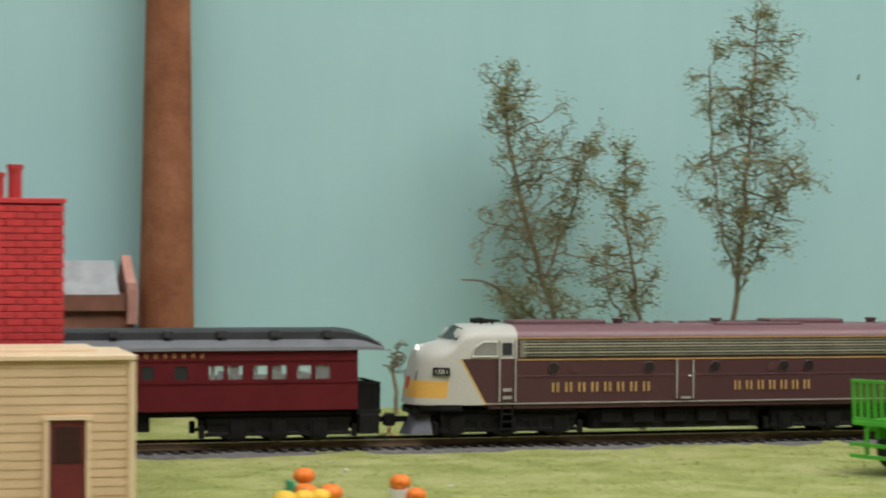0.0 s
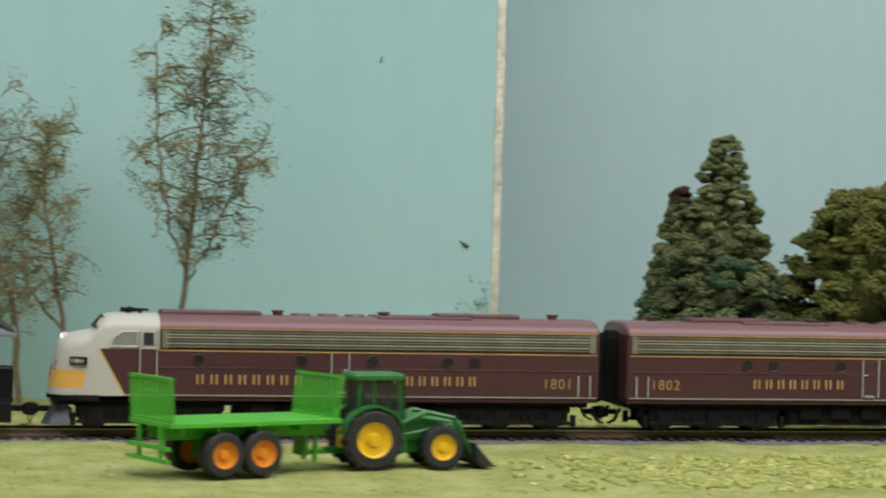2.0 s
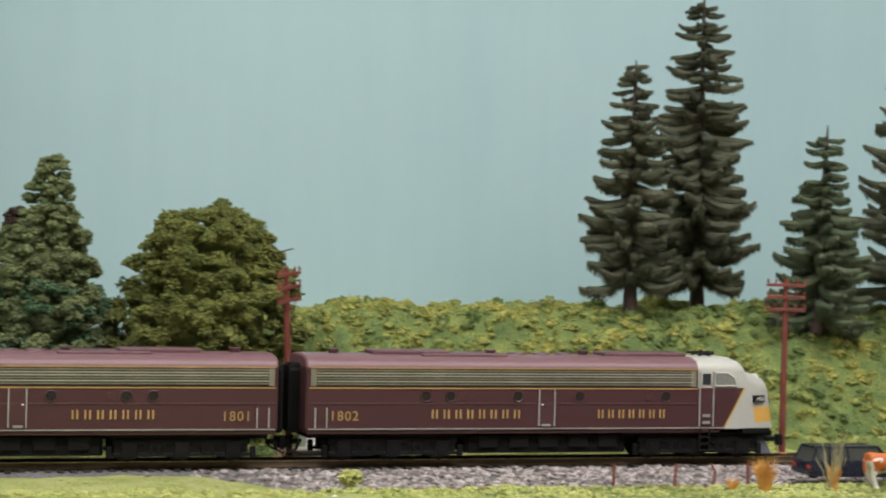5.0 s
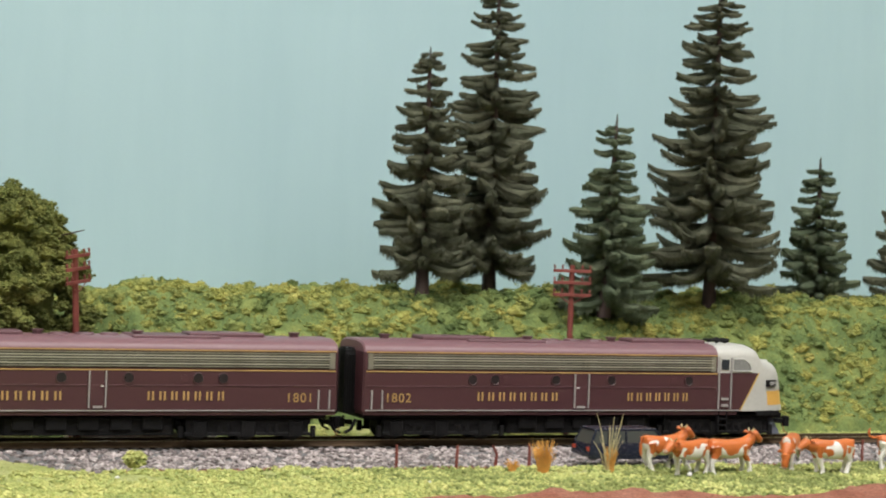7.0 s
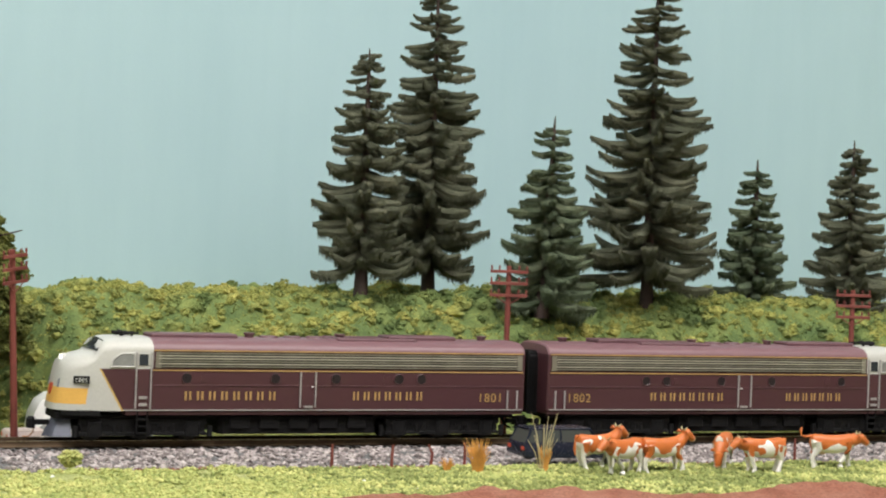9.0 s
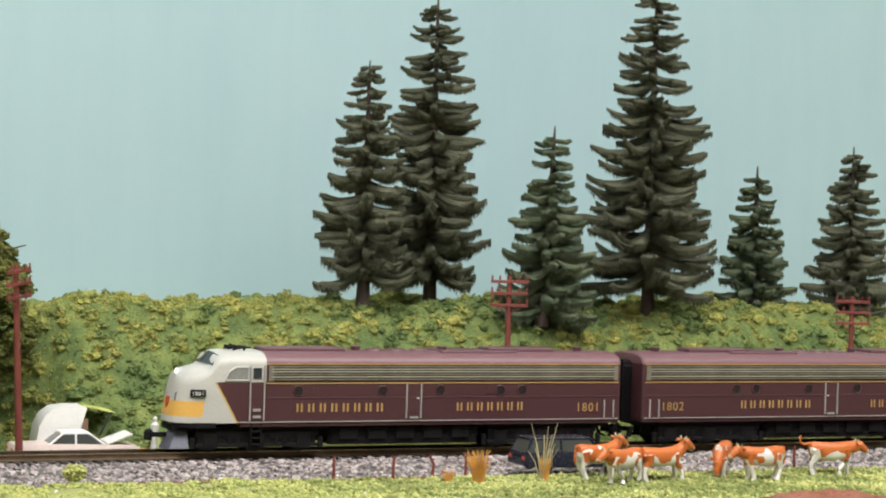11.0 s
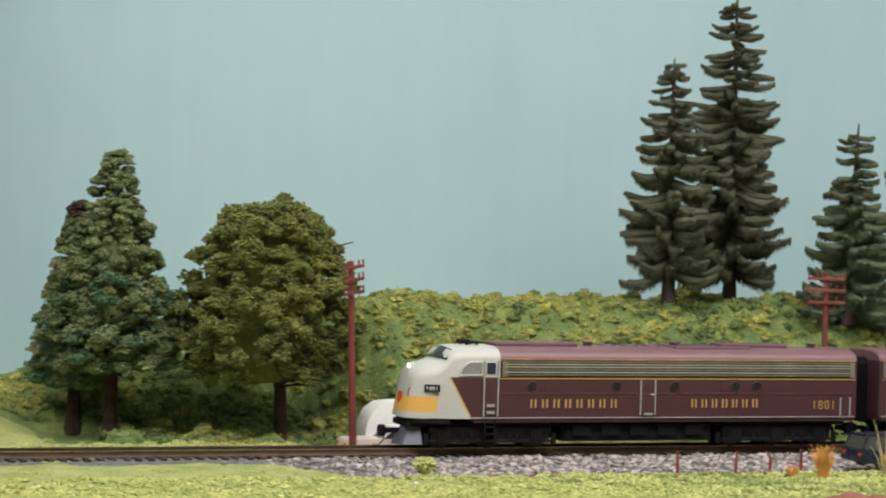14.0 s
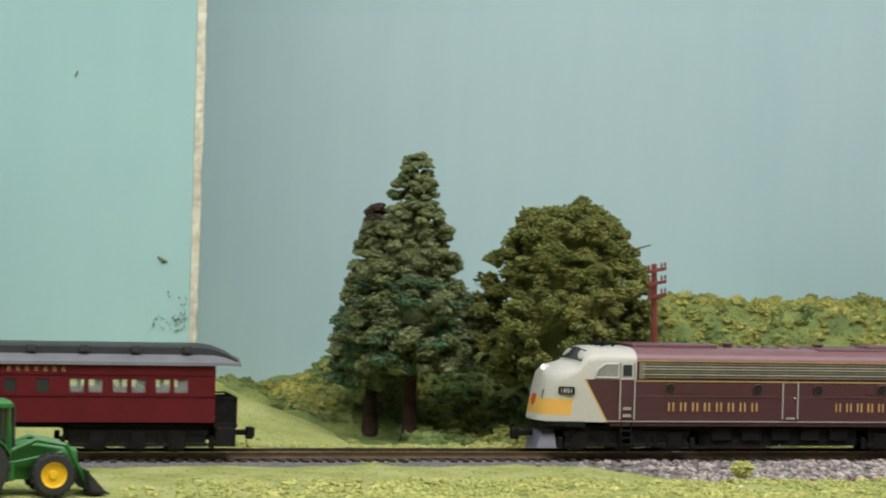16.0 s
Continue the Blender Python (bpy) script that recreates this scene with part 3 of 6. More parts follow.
def truck(parent, x, side_gap=0.0128, axles=(-0.0235, 0.0, 0.0235), wheel_r=0.0053):
    """Six-wheel truck: side frames with springs and journal boxes, a bolster, three axles."""
    tk = part("truck", Shape().box(-0.030, 0.030, -0.006, 0.006, 0.0055, 0.0095, c=0.001), M_BLACK, parent, "black six-wheel truck", m=pose(x, 0, 0))
    for sgn in (-1, 1):
        s = Shape()
        y0, y1 = sorted((sgn * side_gap, sgn * (side_gap + 0.0022)))
        s.box(-0.031, 0.031, y0, y1, 0.0082, 0.0112, c=0.0006)
        s.box(-0.031, 0.031, y0, y1, 0.0030, 0.0046, c=0.0004)
        s.box(-0.0300, 0.0300, y0 + 0.0006, y1 - 0.0006, 0.0040, 0.0125)
        for a in axles:
            s.box(a - 0.0036, a + 0.0036, y0 - 0.0006, y1 + 0.0006, 0.0026, 0.0100, c=0.0006)
            s.disc(a, y1 if sgn > 0 else y0 - 0.0009, 0.0056, 0.0022, 0.0009, "y", 12)
        for a in (-0.0118, 0.0118):
            for q in (-0.002, 0.002):
                s.disc(a + q, (y0 + y1) / 2, 0.0045, 0.0014, 0.0040, "z", 10)
            s.box(a - 0.0048, a + 0.0048, y0, y1, 0.0070, 0.0086)
        for e in (-0.0325, 0.0325):
            s.box(e - 0.0012, e + 0.0012, y0, y1, 0.0022, 0.0075, c=0.0004)
        part("side_frame", s, M_BLACK, tk)
    for a in axles:
        w = Shape()
        for sgn in (-1, 1):
            w.disc(0, sgn * 0.0072 - (0 if sgn > 0 else 0.0022), 0, wheel_r, 0.0022, "y", 24)
            w.disc(0, sgn * 0.0066 - (0 if sgn > 0 else 0.0006), 0, wheel_r + 0.0006, 0.0006, "y", 24)
            for k in range(5):
                q = TAU * k / 5
                w.disc(0.0030 * math.cos(q), sgn * 0.0094 - (0 if sgn > 0 else 0.0003), 0.0030 * math.sin(q), 0.0007, 0.0003, "y", 6)
        w.disc(0, -0.0072, 0, 0.0012, 0.0144, "y", 8)
        ob = part("axle", w, M_WHEEL, tk, "dark metal wheelset", m=pose(a, 0, wheel_r))
        WHEELS.append((ob, a, wheel_r))
    return tk


WHEELS = []


def coupler(parent, x, d):
    s = Shape()
    s.box(*sorted((x, x + d * 0.008)), -0.0012, 0.0012, 0.0068, 0.0092, c=0.0003)
    s.box(*sorted((x + d * 0.0068, x + d * 0.0100)), -0.0026, 0.0012, 0.0052, 0.0106, c=0.0006)
    s.box(*sorted((x + d * 0.0085, x + d * 0.0112)), 0.0006, 0.0026, 0.0058, 0.0102, c=0.0005)
    c = part("coupler", s, M_BLACK, parent, "black knuckle coupler")
    pts = [(x + d * 0.007, -0.001, 0.0065), (x + d * 0.0072, -0.0012, 0.0030), (x + d * 0.0092, -0.002, 0.0010), (x + d * 0.0118, -0.003, 0.0009)]
    part("trip_pin", Shape().tube(pts, 0.00035, 6), M_COPPER, c, "curved coppery trip pin", smooth=True)


def locomotive(number, m):
    lo = thing("diesel_locomotive", "maroon and grey streamlined passenger diesel, gold lining, number %s" % number, "locomotive", "locomotives", m=m)
    Z0, ZS, ZT = 0.0148, 0.0430, 0.0490
    s = Shape()
    rows = [(-0.0008, HALF - 0.0008, ZT - 0.0008), (0.0, HALF, ZT), (0.10, HALF, ZT), (0.1925, HALF, ZT), (0.2095, HALF, ZT), (0.2128, HALF - 0.0001, ZT - 0.0002), (0.2160, HALF - 0.0004, ZT - 0.0016)]
    rings = [section(x, w, Z0, min(ZS, zt - 0.004) if x < 0.212 else ZS - 0.0006, zt) for x, w, zt in rows]
    nose = [(0.2210, 0.0181, 0.0398, 0.0450, 0.0), (0.2230, 0.0178, 0.0376, 0.0424, 0.02), (0.2262, 0.0174, 0.0358, 0.0416, 0.05), (0.2300, 0.0165, 0.0340, 0.0410, 0.09), (0.2335, 0.0150, 0.0330, 0.0402, 0.13), (0.2362, 0.0130, 0.0320, 0.0392, 0.17), (0.2380, 0.0108, 0.0312, 0.0380, 0.20), (0.2391, 0.0085, 0.031, 0.0378, 0.215), (0.2397, 0.0045, 0.029, 0.0350, 0.22)]
    rings += [section(0.205 + 0.81 * (x - 0.205), w, Z0, zs, zt, 0.81 * lean) for x, w, zs, zt, lean in nose]
    s.loft(rings, close=True)
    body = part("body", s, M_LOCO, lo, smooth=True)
    # underframe skirt shadow line
    part("sill", Shape().box(0.0, 0.205, -HALF + 0.0006, HALF - 0.0006, 0.0130, 0.0149), M_MAROON, lo)
    for sgn in (-1, 1):
        y = sgn * HALF
        out = lambda d: sorted((y, y + sgn * d))
        # stainless grille band: panel painted dark for shade in the slots, bright bars
        a, b = out(0.0003)
        part("grille_panel", Shape().box(0.0035, 0.1905, a, b, 0.0352, 0.0424), M_SLOTSHADE, lo, "silver grille band, darkened as shade in its slots")
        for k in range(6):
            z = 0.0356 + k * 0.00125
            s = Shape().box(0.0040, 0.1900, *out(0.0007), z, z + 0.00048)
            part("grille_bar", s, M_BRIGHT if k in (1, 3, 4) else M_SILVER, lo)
        for x in (0.0012, 0.1888):
            part("grille_end", Shape().box(x, x + 0.0026, *out(0.0006), 0.0350, 0.0426), M_SILVER, lo)
        for z in (0.0337, 0.0430):
            part("gold_stripe", Shape().box(0.0005, 0.1925, *out(0.0003), z, z + 0.0006), M_GOLD, lo)
        part("seam", Shape().box(0.0005, 0.1925, *out(0.0003), 0.0268, 0.0272), M_ROOFM, lo)
        part("gold_stripe", Shape().box(0.0005, 0.2065, *out(0.0003), 0.0150, 0.0155), M_HANDRAIL, lo)
        # engine room door with handrails, step and handle
        door = part("door", Shape().box(0.1119, 0.1186, *out(0.0003), 0.0160, 0.0336), M_MAROON, lo)
        for x in (0.1112, 0.1189):
            part("handrail", Shape().box(x, x + 0.0006, *out(0.0009), 0.0165, 0.0335), M_HANDRAIL, door, "pale grey handrail")
        part("step", Shape().box(0.1129, 0.1172, *out(0.0010), 0.0164, 0.0174), M_HANDRAIL, door, "pale grey step")
        part("handle", Shape().box(0.1126, 0.1136, *out(0.0009), 0.0262, 0.0268), M_WHITE, door)
        # cab door, handrails, steps
        cab = part("cab_door", Shape().box(0.1942, 0.2000, *out(0.0003), 0.0160, 0.0345), M_MAROON, lo)
        for x in (0.1932, 0.2003):
            part("handrail", Shape().box(x, x + 0.0006, *out(0.0009), 0.0160, 0.0425), M_HANDRAIL, cab, "pale grey handrail")
        for z in (0.0172, 0.0205):
            part("step", Shape().box(0.1952, 0.1990, *out(0.0010), z, z + 0.0013), M_HANDRAIL, cab, "pale grey step")
        part("door_window", Shape().box(0.1950, 0.1992, *out(0.0004), 0.0362, 0.0414, c=0.0), M_GLASS, cab)
        w = Shape()
        w.loft([[(0.2022, a, 0.0360), (0.2122, a, 0.0360), (0.2110, a, 0.0388), (0.2078, a, 0.0412), (0.2022, a, 0.0412)] for a in out(0.0005)], close=True)
        part("side_window", w, M_WINDOWPALE, lo, "pale cab side window")
        f = Shape()
        for a0, a1 in (((0.2016, 0.0355), (0.2130, 0.0355)), ((0.2130, 0.0355), (0.2116, 0.0392)), ((0.2116, 0.0392), (0.2080, 0.0417)), ((0.2080, 0.0417), (0.2016, 0.0417)), ((0.2016, 0.0417), (0.2016, 0.0355))):
            f.tube([(a0[0], y + sgn * 0.0003, a0[1]), (a1[0], y + sgn * 0.0003, a1[1])], 0.0004, 6)
        part("window_frame", f, M_PALEGREY, lo)
        # portholes
        for x in (0.0560, 0.0680, 0.1320, 0.1760, 0.1010):
            ring = Shape().tube([(x + 0.0025 * math.cos(q), y + sgn * 0.0003, 0.0303 + 0.0025 * math.sin(q)) for q in np.linspace(0, TAU, 15)], 0.00028, 5)
            p = part("porthole", ring, M_MAROON, lo)
            part("pane", Shape().disc(x, min(out(0.0003)), 0.0303, 0.0023, 0.0004, "y", 16), M_PORT, p)
        for x in (0.0668 + 0.006, 0.1655):
            part("vent", Shape().box(x, x + 0.0034, *out(0.0003), 0.0285, 0.0318), M_MAROON, lo)
        # rear corner handrails
        for x in (0.0032, 0.0086):
            part("handrail", Shape().box(x, x + 0.0006, *out(0.0009), 0.0158, 0.0250), M_HANDRAIL, lo, "pale grey handrail")
        # names as plain gold bars, the number as figures; each side reads left to right
        words = [(0.0584, 0.0459, 8), (0.1408, 0.0367, 7)] if sgn < 0 else [(0.1295, 0.0478, 8), (0.0533, 0.0390, 7)]
        for x0, ln, cnt in words:
            if sgn < 0:
                mm = pose(x0, y - 0.0003, 0.0200)
            else:
                mm = pose(x0 + ln, y + 0.0003, 0.0200, 0, 0, 180)
            part("lettering", letters_bars(ln, 0.0041, cnt), M_GOLD, lo, "gold lettering along the side", m=mm)
        xn = 0.0102
        mm = pose(xn, y - 0.0003, 0.0192, 90, 0, 0) if sgn < 0 else pose(xn + 0.0150, y + 0.0003, 0.0192, 90, 0, 180)
        part("number", written(number, 0.0062), M_GOLD, lo, "gold road number", m=mm)
        turn = pose(0.2258, sgn * 0.0166, 0.0292, 0, 0, -sgn * 25)
        part("number_board", Shape().box(-0.0037, 0.0037, -0.0010, 0.0010, -0.0017, 0.0017, c=0.0003), M_BLACK, lo, "black number board", m=turn)
        mm = turn @ (pose(-0.0029, -0.0010, -0.0010, 90, 0, 0) if sgn < 0 else pose(0.0029, 0.0010, -0.0010, 90, 0, 180))
        part("board_number", written(number, 0.0027, M_WHITE), M_WHITE, lo, "white figures on the number board", m=mm)
        # steps under the cab
        st = Shape()
        for z in (0.0040, 0.0072, 0.0104):
            st.box(0.1945, 0.1992, *sorted((sgn * 0.0150, sgn * 0.0184)), z, z + 0.0007)
        st.box(0.1942, 0.1947, *sorted((sgn * 0.0150, sgn * 0.0184)), 0.0038, 0.0150)
        st.box(0.1990, 0.1995, *sorted((sgn * 0.0150, sgn * 0.0184)), 0.0038, 0.0150)
        part("cab_steps", st, M_BLACK, lo)
        # windscreen half
        ws = Shape()
        q = [(0.2152, 0.0010, 0.0480), (0.2148, 0.0125, 0.0468), (0.2184, 0.0154, 0.0420), (0.2196, 0.0010, 0.0430)]
        ws.loft([[(x + d, sgn * yy, z + d) for x, yy, z in q] for d in (-0.0006, 0.0005)], close=True)
        part("windscreen", ws, M_GLASS, lo, "dark windscreen pane")
    # roof details
    for x0, x1, w, h in ((0.0330, 0.0700, 0.0072, 0.0018), (0.1480, 0.1910, 0.0075, 0.0016), (0.0560, 0.0980, 0.0120, 0.0006)):
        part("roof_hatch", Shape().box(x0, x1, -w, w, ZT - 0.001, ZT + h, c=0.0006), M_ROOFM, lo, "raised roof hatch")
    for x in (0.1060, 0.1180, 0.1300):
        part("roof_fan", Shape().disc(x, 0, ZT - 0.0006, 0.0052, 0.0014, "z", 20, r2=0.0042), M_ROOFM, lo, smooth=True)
    for x in (0.0160, 0.0930, 0.1400):
        st = Shape().disc(x, 0, ZT - 0.0006, 0.0022, 0.0022, "z", 12)
        st.disc(x, 0, ZT + 0.0014, 0.0028, 0.0007, "z", 12)
        part("exhaust_stack", st, M_ROOFM, lo)
    hn = Shape()
    for yy in (-0.004, 0.004):
        hn.tube([(0.196, yy, ZT + 0.0014), (0.201, yy, ZT + 0.0014), (0.2045, yy, ZT + 0.0014)], [0.0004, 0.0006, 0.0014], 8)
        hn.tube([(0.2075, yy * 0.6, ZT + 0.0014), (0.203, yy * 0.6, ZT + 0.0015)], [0.0011, 0.0004], 8)
        hn.box(0.199, 0.2, yy - 0.0005, yy + 0.0005, ZT - 0.001, ZT + 0.0016)
        hn.box(0.2045, 0.2053, yy - 0.0005, yy + 0.0005, ZT - 0.001, ZT + 0.0016)
    part("air_horns", hn, M_BLACK, lo, "black roof horns")
    # headlamp and shield on the nose
    lamp = part("headlamp", Shape().disc(0.2292, 0, 0.0380, 0.0024, 0.0028, "x", 18), M_PALEGREY, lo)
    part("lens", Shape().disc(0.2320, 0, 0.0380, 0.0019, 0.0005, "x", 18), M_LENS, lamp, "bright headlamp lens")
    sh = Shape()
    sh.loft([[(0.2356 + d, 0.0026, 0.0265), (0.2356 + d, -0.0026, 0.0265), (0.2362 + d, -0.0024, 0.0232), (0.2366 + d, 0, 0.0212), (0.2362 + d, 0.0024, 0.0232)] for d in (0.0, 0.0006)], close=True)
    part("shield", sh, M_RED, lo, "small red shield on the nose")
    for sgn in (-1, 1):
        part("nose_rail", Shape().tube([(0.2328, sgn * 0.0095, 0.0305), (0.2348, sgn * 0.0092, 0.0285), (0.2352, sgn * 0.0092, 0.0250)], 0.0004, 6), M_DARKGREY, lo)
    # pilot
    pl = Shape()
    rows = [((0.2285, 0.0085, 0.0138), (0.2325, 0.0060, 0.0138), (0.2345, 0, 0.0138)), ((0.2288, 0.0092, 0.0100), (0.2335, 0.0066, 0.0098), (0.2360, 0, 0.0098)), ((0.2290, 0.0135, 0.0024), (0.2372, 0.0085, 0.0018), (0.2402, 0, 0.0016))]
    pl.loft([[(x, -y, z) for x, y, z in row] + [(x, y, z) for x, y, z in row[1::-1]] for row in rows], close=True)
    part("pilot", pl, M_DARKGREY, lo, "dark grey pilot plough")
    ac = Shape()
    ac.loft([[(0.2170, -0.0182, z), (0.2265, -0.0172, z), (0.2340, -0.0122, z), (0.2380, 0, z), (0.2340, 0.0122, z), (0.2265, 0.0172, z), (0.2170, 0.0182, z)] for z in (0.0126, 0.0150)], close=True)
    part("anticlimber", ac, M_BLACK, lo, "black buffer plate under the nose")
    coupler(lo, 0.2365, 1)
    coupler(lo, 0.0005, -1)
    # tanks and underframe boxes
    tk = Shape().box(0.0770, 0.1580, -0.0140, 0.0140, 0.0034, 0.0132, c=0.002)
    part("fuel_tank", tk, M_BLACK, lo, "black fuel tank")
    for x in (0.083, 0.098, 0.113, 0.128, 0.143):
        for y in (-0.0155, 0.0138):
            part("battery_box", Shape().box(x, x + 0.010, y, y + 0.0017, 0.0062, 0.0122, c=0.0005), M_BLACK, lo)
    part("underframe", Shape().box(0.002, 0.236, -0.0110, 0.0110, 0.0105, 0.0132), M_BLACK, lo)
    # rear diaphragm
    d = Shape()
    for k in range(4):
        x = -0.0014 - k * 0.0012
        d.loft([[(x + e, yy, z) for yy, z in ((-0.0065, 0.0125), (-0.0065, 0.0410), (-0.0040, 0.0445), (0.0040, 0.0445), (0.0065, 0.0410), (0.0065, 0.0125))] for e in (0, 0.0007)], close=True)
    d.box(-0.006, 0, -0.0055, 0.0055, 0.0130, 0.0435)
    part("diaphragm", d, M_BLACK, lo, "black ribbed gangway diaphragm")
    ho = Shape()
    for yy in (-0.0095, 0.0095, -0.0075, 0.0075):
        ho.tube([(-0.0005, yy, 0.0100), (-0.003, yy, 0.0050), (-0.0060, yy, 0.0035)], 0.0005, 6)
    part("brake_hose", ho, M_BLACK, lo)
    truck(lo, 0.0420)
    truck(lo, 0.1950)
    return lo


M_WINDOWPALE = paint("window_pale", (0.24, 0.24, 0.23), 0.25, 0, 0.1, relief=0)
LOCO_A = locomotive("1801", pose(-0.300, TRACK_Y, 0, 0, 0, 180))
LOCO_B = locomotive("1802", pose(-0.2855, TRACK_Y, 0))


def coach(m):
    co = thing("passenger_coach", "dark red wooden passenger coach with black clerestory roof", "coach", m=m)
    L, W = 0.262, 0.0172
    Z0, Z1 = 0.0138, 0.0388
    # window groups: (start, count of panes, narrow)
    wins = []
    for g in range(3):
        x = -0.012 - g * 0.0185
        wins += [(x - 0.0062, x), (x - 0.0142, x - 0.0080)]
    wins += [(-0.0775, -0.0720), (-0.0910, -0.0860)]
    x = -0.105
    while x > -0.25:
        wins += [(x - 0.0062, x), (x - 0.0142, x - 0.0080)]
        x -= 0.0185
    wins.sort()
    ZA, ZB = 0.0268, 0.0325
    for sgn in (-1, 1):
        s = Shape()
        y0, y1 = sorted((sgn * W, sgn * (W - 0.0011)))
        s.box(-L, 0, y0, y1, Z0, ZA)
        s.box(-L, 0, y0, y1, ZB, Z1)
        last = -L
        for a, b in wins:
            s.box(last, a, y0, y1, ZA, ZB)
            last = b
        s.box(last, 0, y0, y1, ZA, ZB)
        side = part("side_wall", s, M_COACH, co, "dark red panelled side")
        for a, b in wins:
            p = part("window_pane", Shape().box(a, b, *sorted((sgn * (W - 0.0008), sgn * (W - 0.0005))), ZA, ZB), M_CLEAR if a > -0.07 else M_GLASSB, side)
            p.visible_shadow = False
        for z in (0.0252, 0.0345):
            part("moulding", Shape().box(-L, 0, *sorted((sgn * W, sgn * (W + 0.0004))), z, z + 0.0006), M_COACH, side)
        lt = letters_bars(0.0270, 0.0021, 7, 0.55)
        part("lettering", lt, M_GOLD, side, "gold lettering above the windows", m=pose(-0.0900, sgn * (W + 0.0002), 0.0357) if sgn < 0 else pose(-0.0630, sgn * (W + 0.0002), 0.0357, 0, 0, 180))
    for x in (-L, -0.0011):
        part("end_wall", Shape().box(x, x + 0.0011, -W + 0.0011, W - 0.0011, Z0, Z1), M_COACH, co)
    part("coach_floor", Shape().box(-L, 0, -W + 0.0011, W - 0.0011, Z0, Z0 + 0.001), M_BLACK, co)
    seats = Shape()
    for x in np.arange(-0.25, -0.01, 0.0115):
        seats.box(x, x + 0.0016, -0.013, 0.013, Z0, 0.0285)
    part("seat_row", seats, M_BLACK, co, "grey seat backs inside")
    # roof: grey eaves and a black clerestory that sweeps down at the end
    def roof_ring(x, k):
        drop = k
        return [(x, -W - 0.0014, 0.0388 - 0.2 * drop), (x, -W - 0.0012, 0.0402 - 0.5 * drop), (x, -0.0105, 0.0432 - drop), (x, 0.0105, 0.0432 - drop), (x, W + 0.0012, 0.0402 - 0.5 * drop), (x, W + 0.0014, 0.0388 - 0.2 * drop)]
    r = Shape().loft([roof_ring(-L - 0.011, 0.001), roof_ring(-L - 0.006, 0), roof_ring(0.004, 0), roof_ring(0.0112, 0.0012)], close=True)
    part("roof", r, M_COACHEAVE, co, "dark grey eaves")
    c = Shape()
    prof = lambda x, top, w: [(x, -w, 0.0405), (x, -w, top - 0.0016), (x, -w * 0.75, top - 0.0004), (x, 0, top), (x, w * 0.75, top - 0.0004), (x, w, top - 0.0016), (x, w, 0.0405)]
    c.loft([prof(-L - 0.010, 0.0425, 0.0112), prof(-L, 0.0478, 0.0108), prof(-0.006, 0.0478, 0.0108), prof(0.000, 0.0470, 0.0112), prof(0.006, 0.0448, 0.0135), prof(0.0106, 0.0418, 0.0165)], close=True)
    part("clerestory", c, M_COACHROOF, co, "black clerestory roof", smooth=True)
    for k in range(11):
        x = -0.014 - k * 0.0225
        for y in (-0.0128, 0.0106):
            part("roof_vent", Shape().box(x, x + 0.0042, y, y + 0.0022, 0.0442, 0.0472, c=0.0004), M_COACHROOF, co)
    # open end platform with railing and gate
    p = Shape().box(0.0, 0.0105, -0.0155, 0.0155, 0.0115, 0.0132)
    plat = part("end_platform", p, M_BLACK, co)
    rl = Shape()
    for yy in np.linspace(-0.0150, 0.0150, 13):
        rl.box(0.0095, 0.0100, yy - 0.00025, yy + 0.00025, 0.0132, 0.0245)
    for sgn in (-1, 1):
        for x in np.linspace(0.0008, 0.0098, 6):
            rl.box(x, x + 0.0004, *sorted((sgn * 0.0150, sgn * 0.0155)), 0.0132, 0.0245)
        rl.box(0.0, 0.0102, *sorted((sgn * 0.0148, sgn * 0.0157)), 0.0242, 0.0250)
        rl.box(0.0008, 0.0100, *sorted((sgn * 0.0146, sgn * 0.0150)), 0.0135, 0.0238)
    rl.box(0.0093, 0.0102, -0.0155, 0.0155, 0.0242, 0.0250)
    part("platform_railing", rl, M_BLACK, plat, "black platform railing")
    for sgn in (-1, 1):
        st = Shape()
        st.box(0.001, 0.0098, *sorted((sgn * 0.0120, sgn * 0.0160)), 0.0032, 0.0115, c=0.0004)
        part("platform_steps", st, M_BLACK, plat)
    u = Shape().box(-L, 0, -0.006, 0.006, 0.0105, 0.0138)
    for x in (-0.10, -0.122, -0.15, -0.17):
        u.box(x, x + 0.013, -0.0135, -0.006, 0.0052, 0.0138, c=0.0006)
        u.box(x + 0.002, x + 0.012, 0.006, 0.0135, 0.0060, 0.0138, c=0.0006)
    part("underframe", u, M_BLACK, co)
    truck(co, -0.0330, 0.0118, (-0.0175, 0.0, 0.0175), 0.0050)
    truck(co, -L + 0.0330, 0.0118, (-0.0175, 0.0, 0.0175), 0.0050)
    coupler(co, 0.0100, 1)
    coupler(co, -L - 0.0005, -1)
    return co


COACH = coach(pose(-0.5625, TRACK_Y, 0))


# ------------------------------------------------------------------ trees
M_FIR = tints("fir_needles", [(0.2, (0.077, 0.086, 0.057)), (0.5, (0.137, 0.144, 0.096)), (0.8, (0.240, 0.236, 0.162))], 90, 1600, island=0.25, relief=0.9, vary=0.6)
M_FIR_GREEN = tints("fir_needles_green", [(0.2, (0.078, 0.103, 0.062)), (0.5, (0.134, 0.169, 0.104)), (0.8, (0.246, 0.272, 0.170))], 90, 1600, island=0.25, relief=0.9, vary=0.6)
M_FIRTRUNK = paint("fir_trunk_brown", (0.075, 0.048, 0.042), 0.8, 0, 0.3)
M_BARK = tints("dark_bark", [(0.25, (0.035, 0.022, 0.018)), (0.7, (0.11, 0.065, 0.05))], 150, 1500, island=0.0)
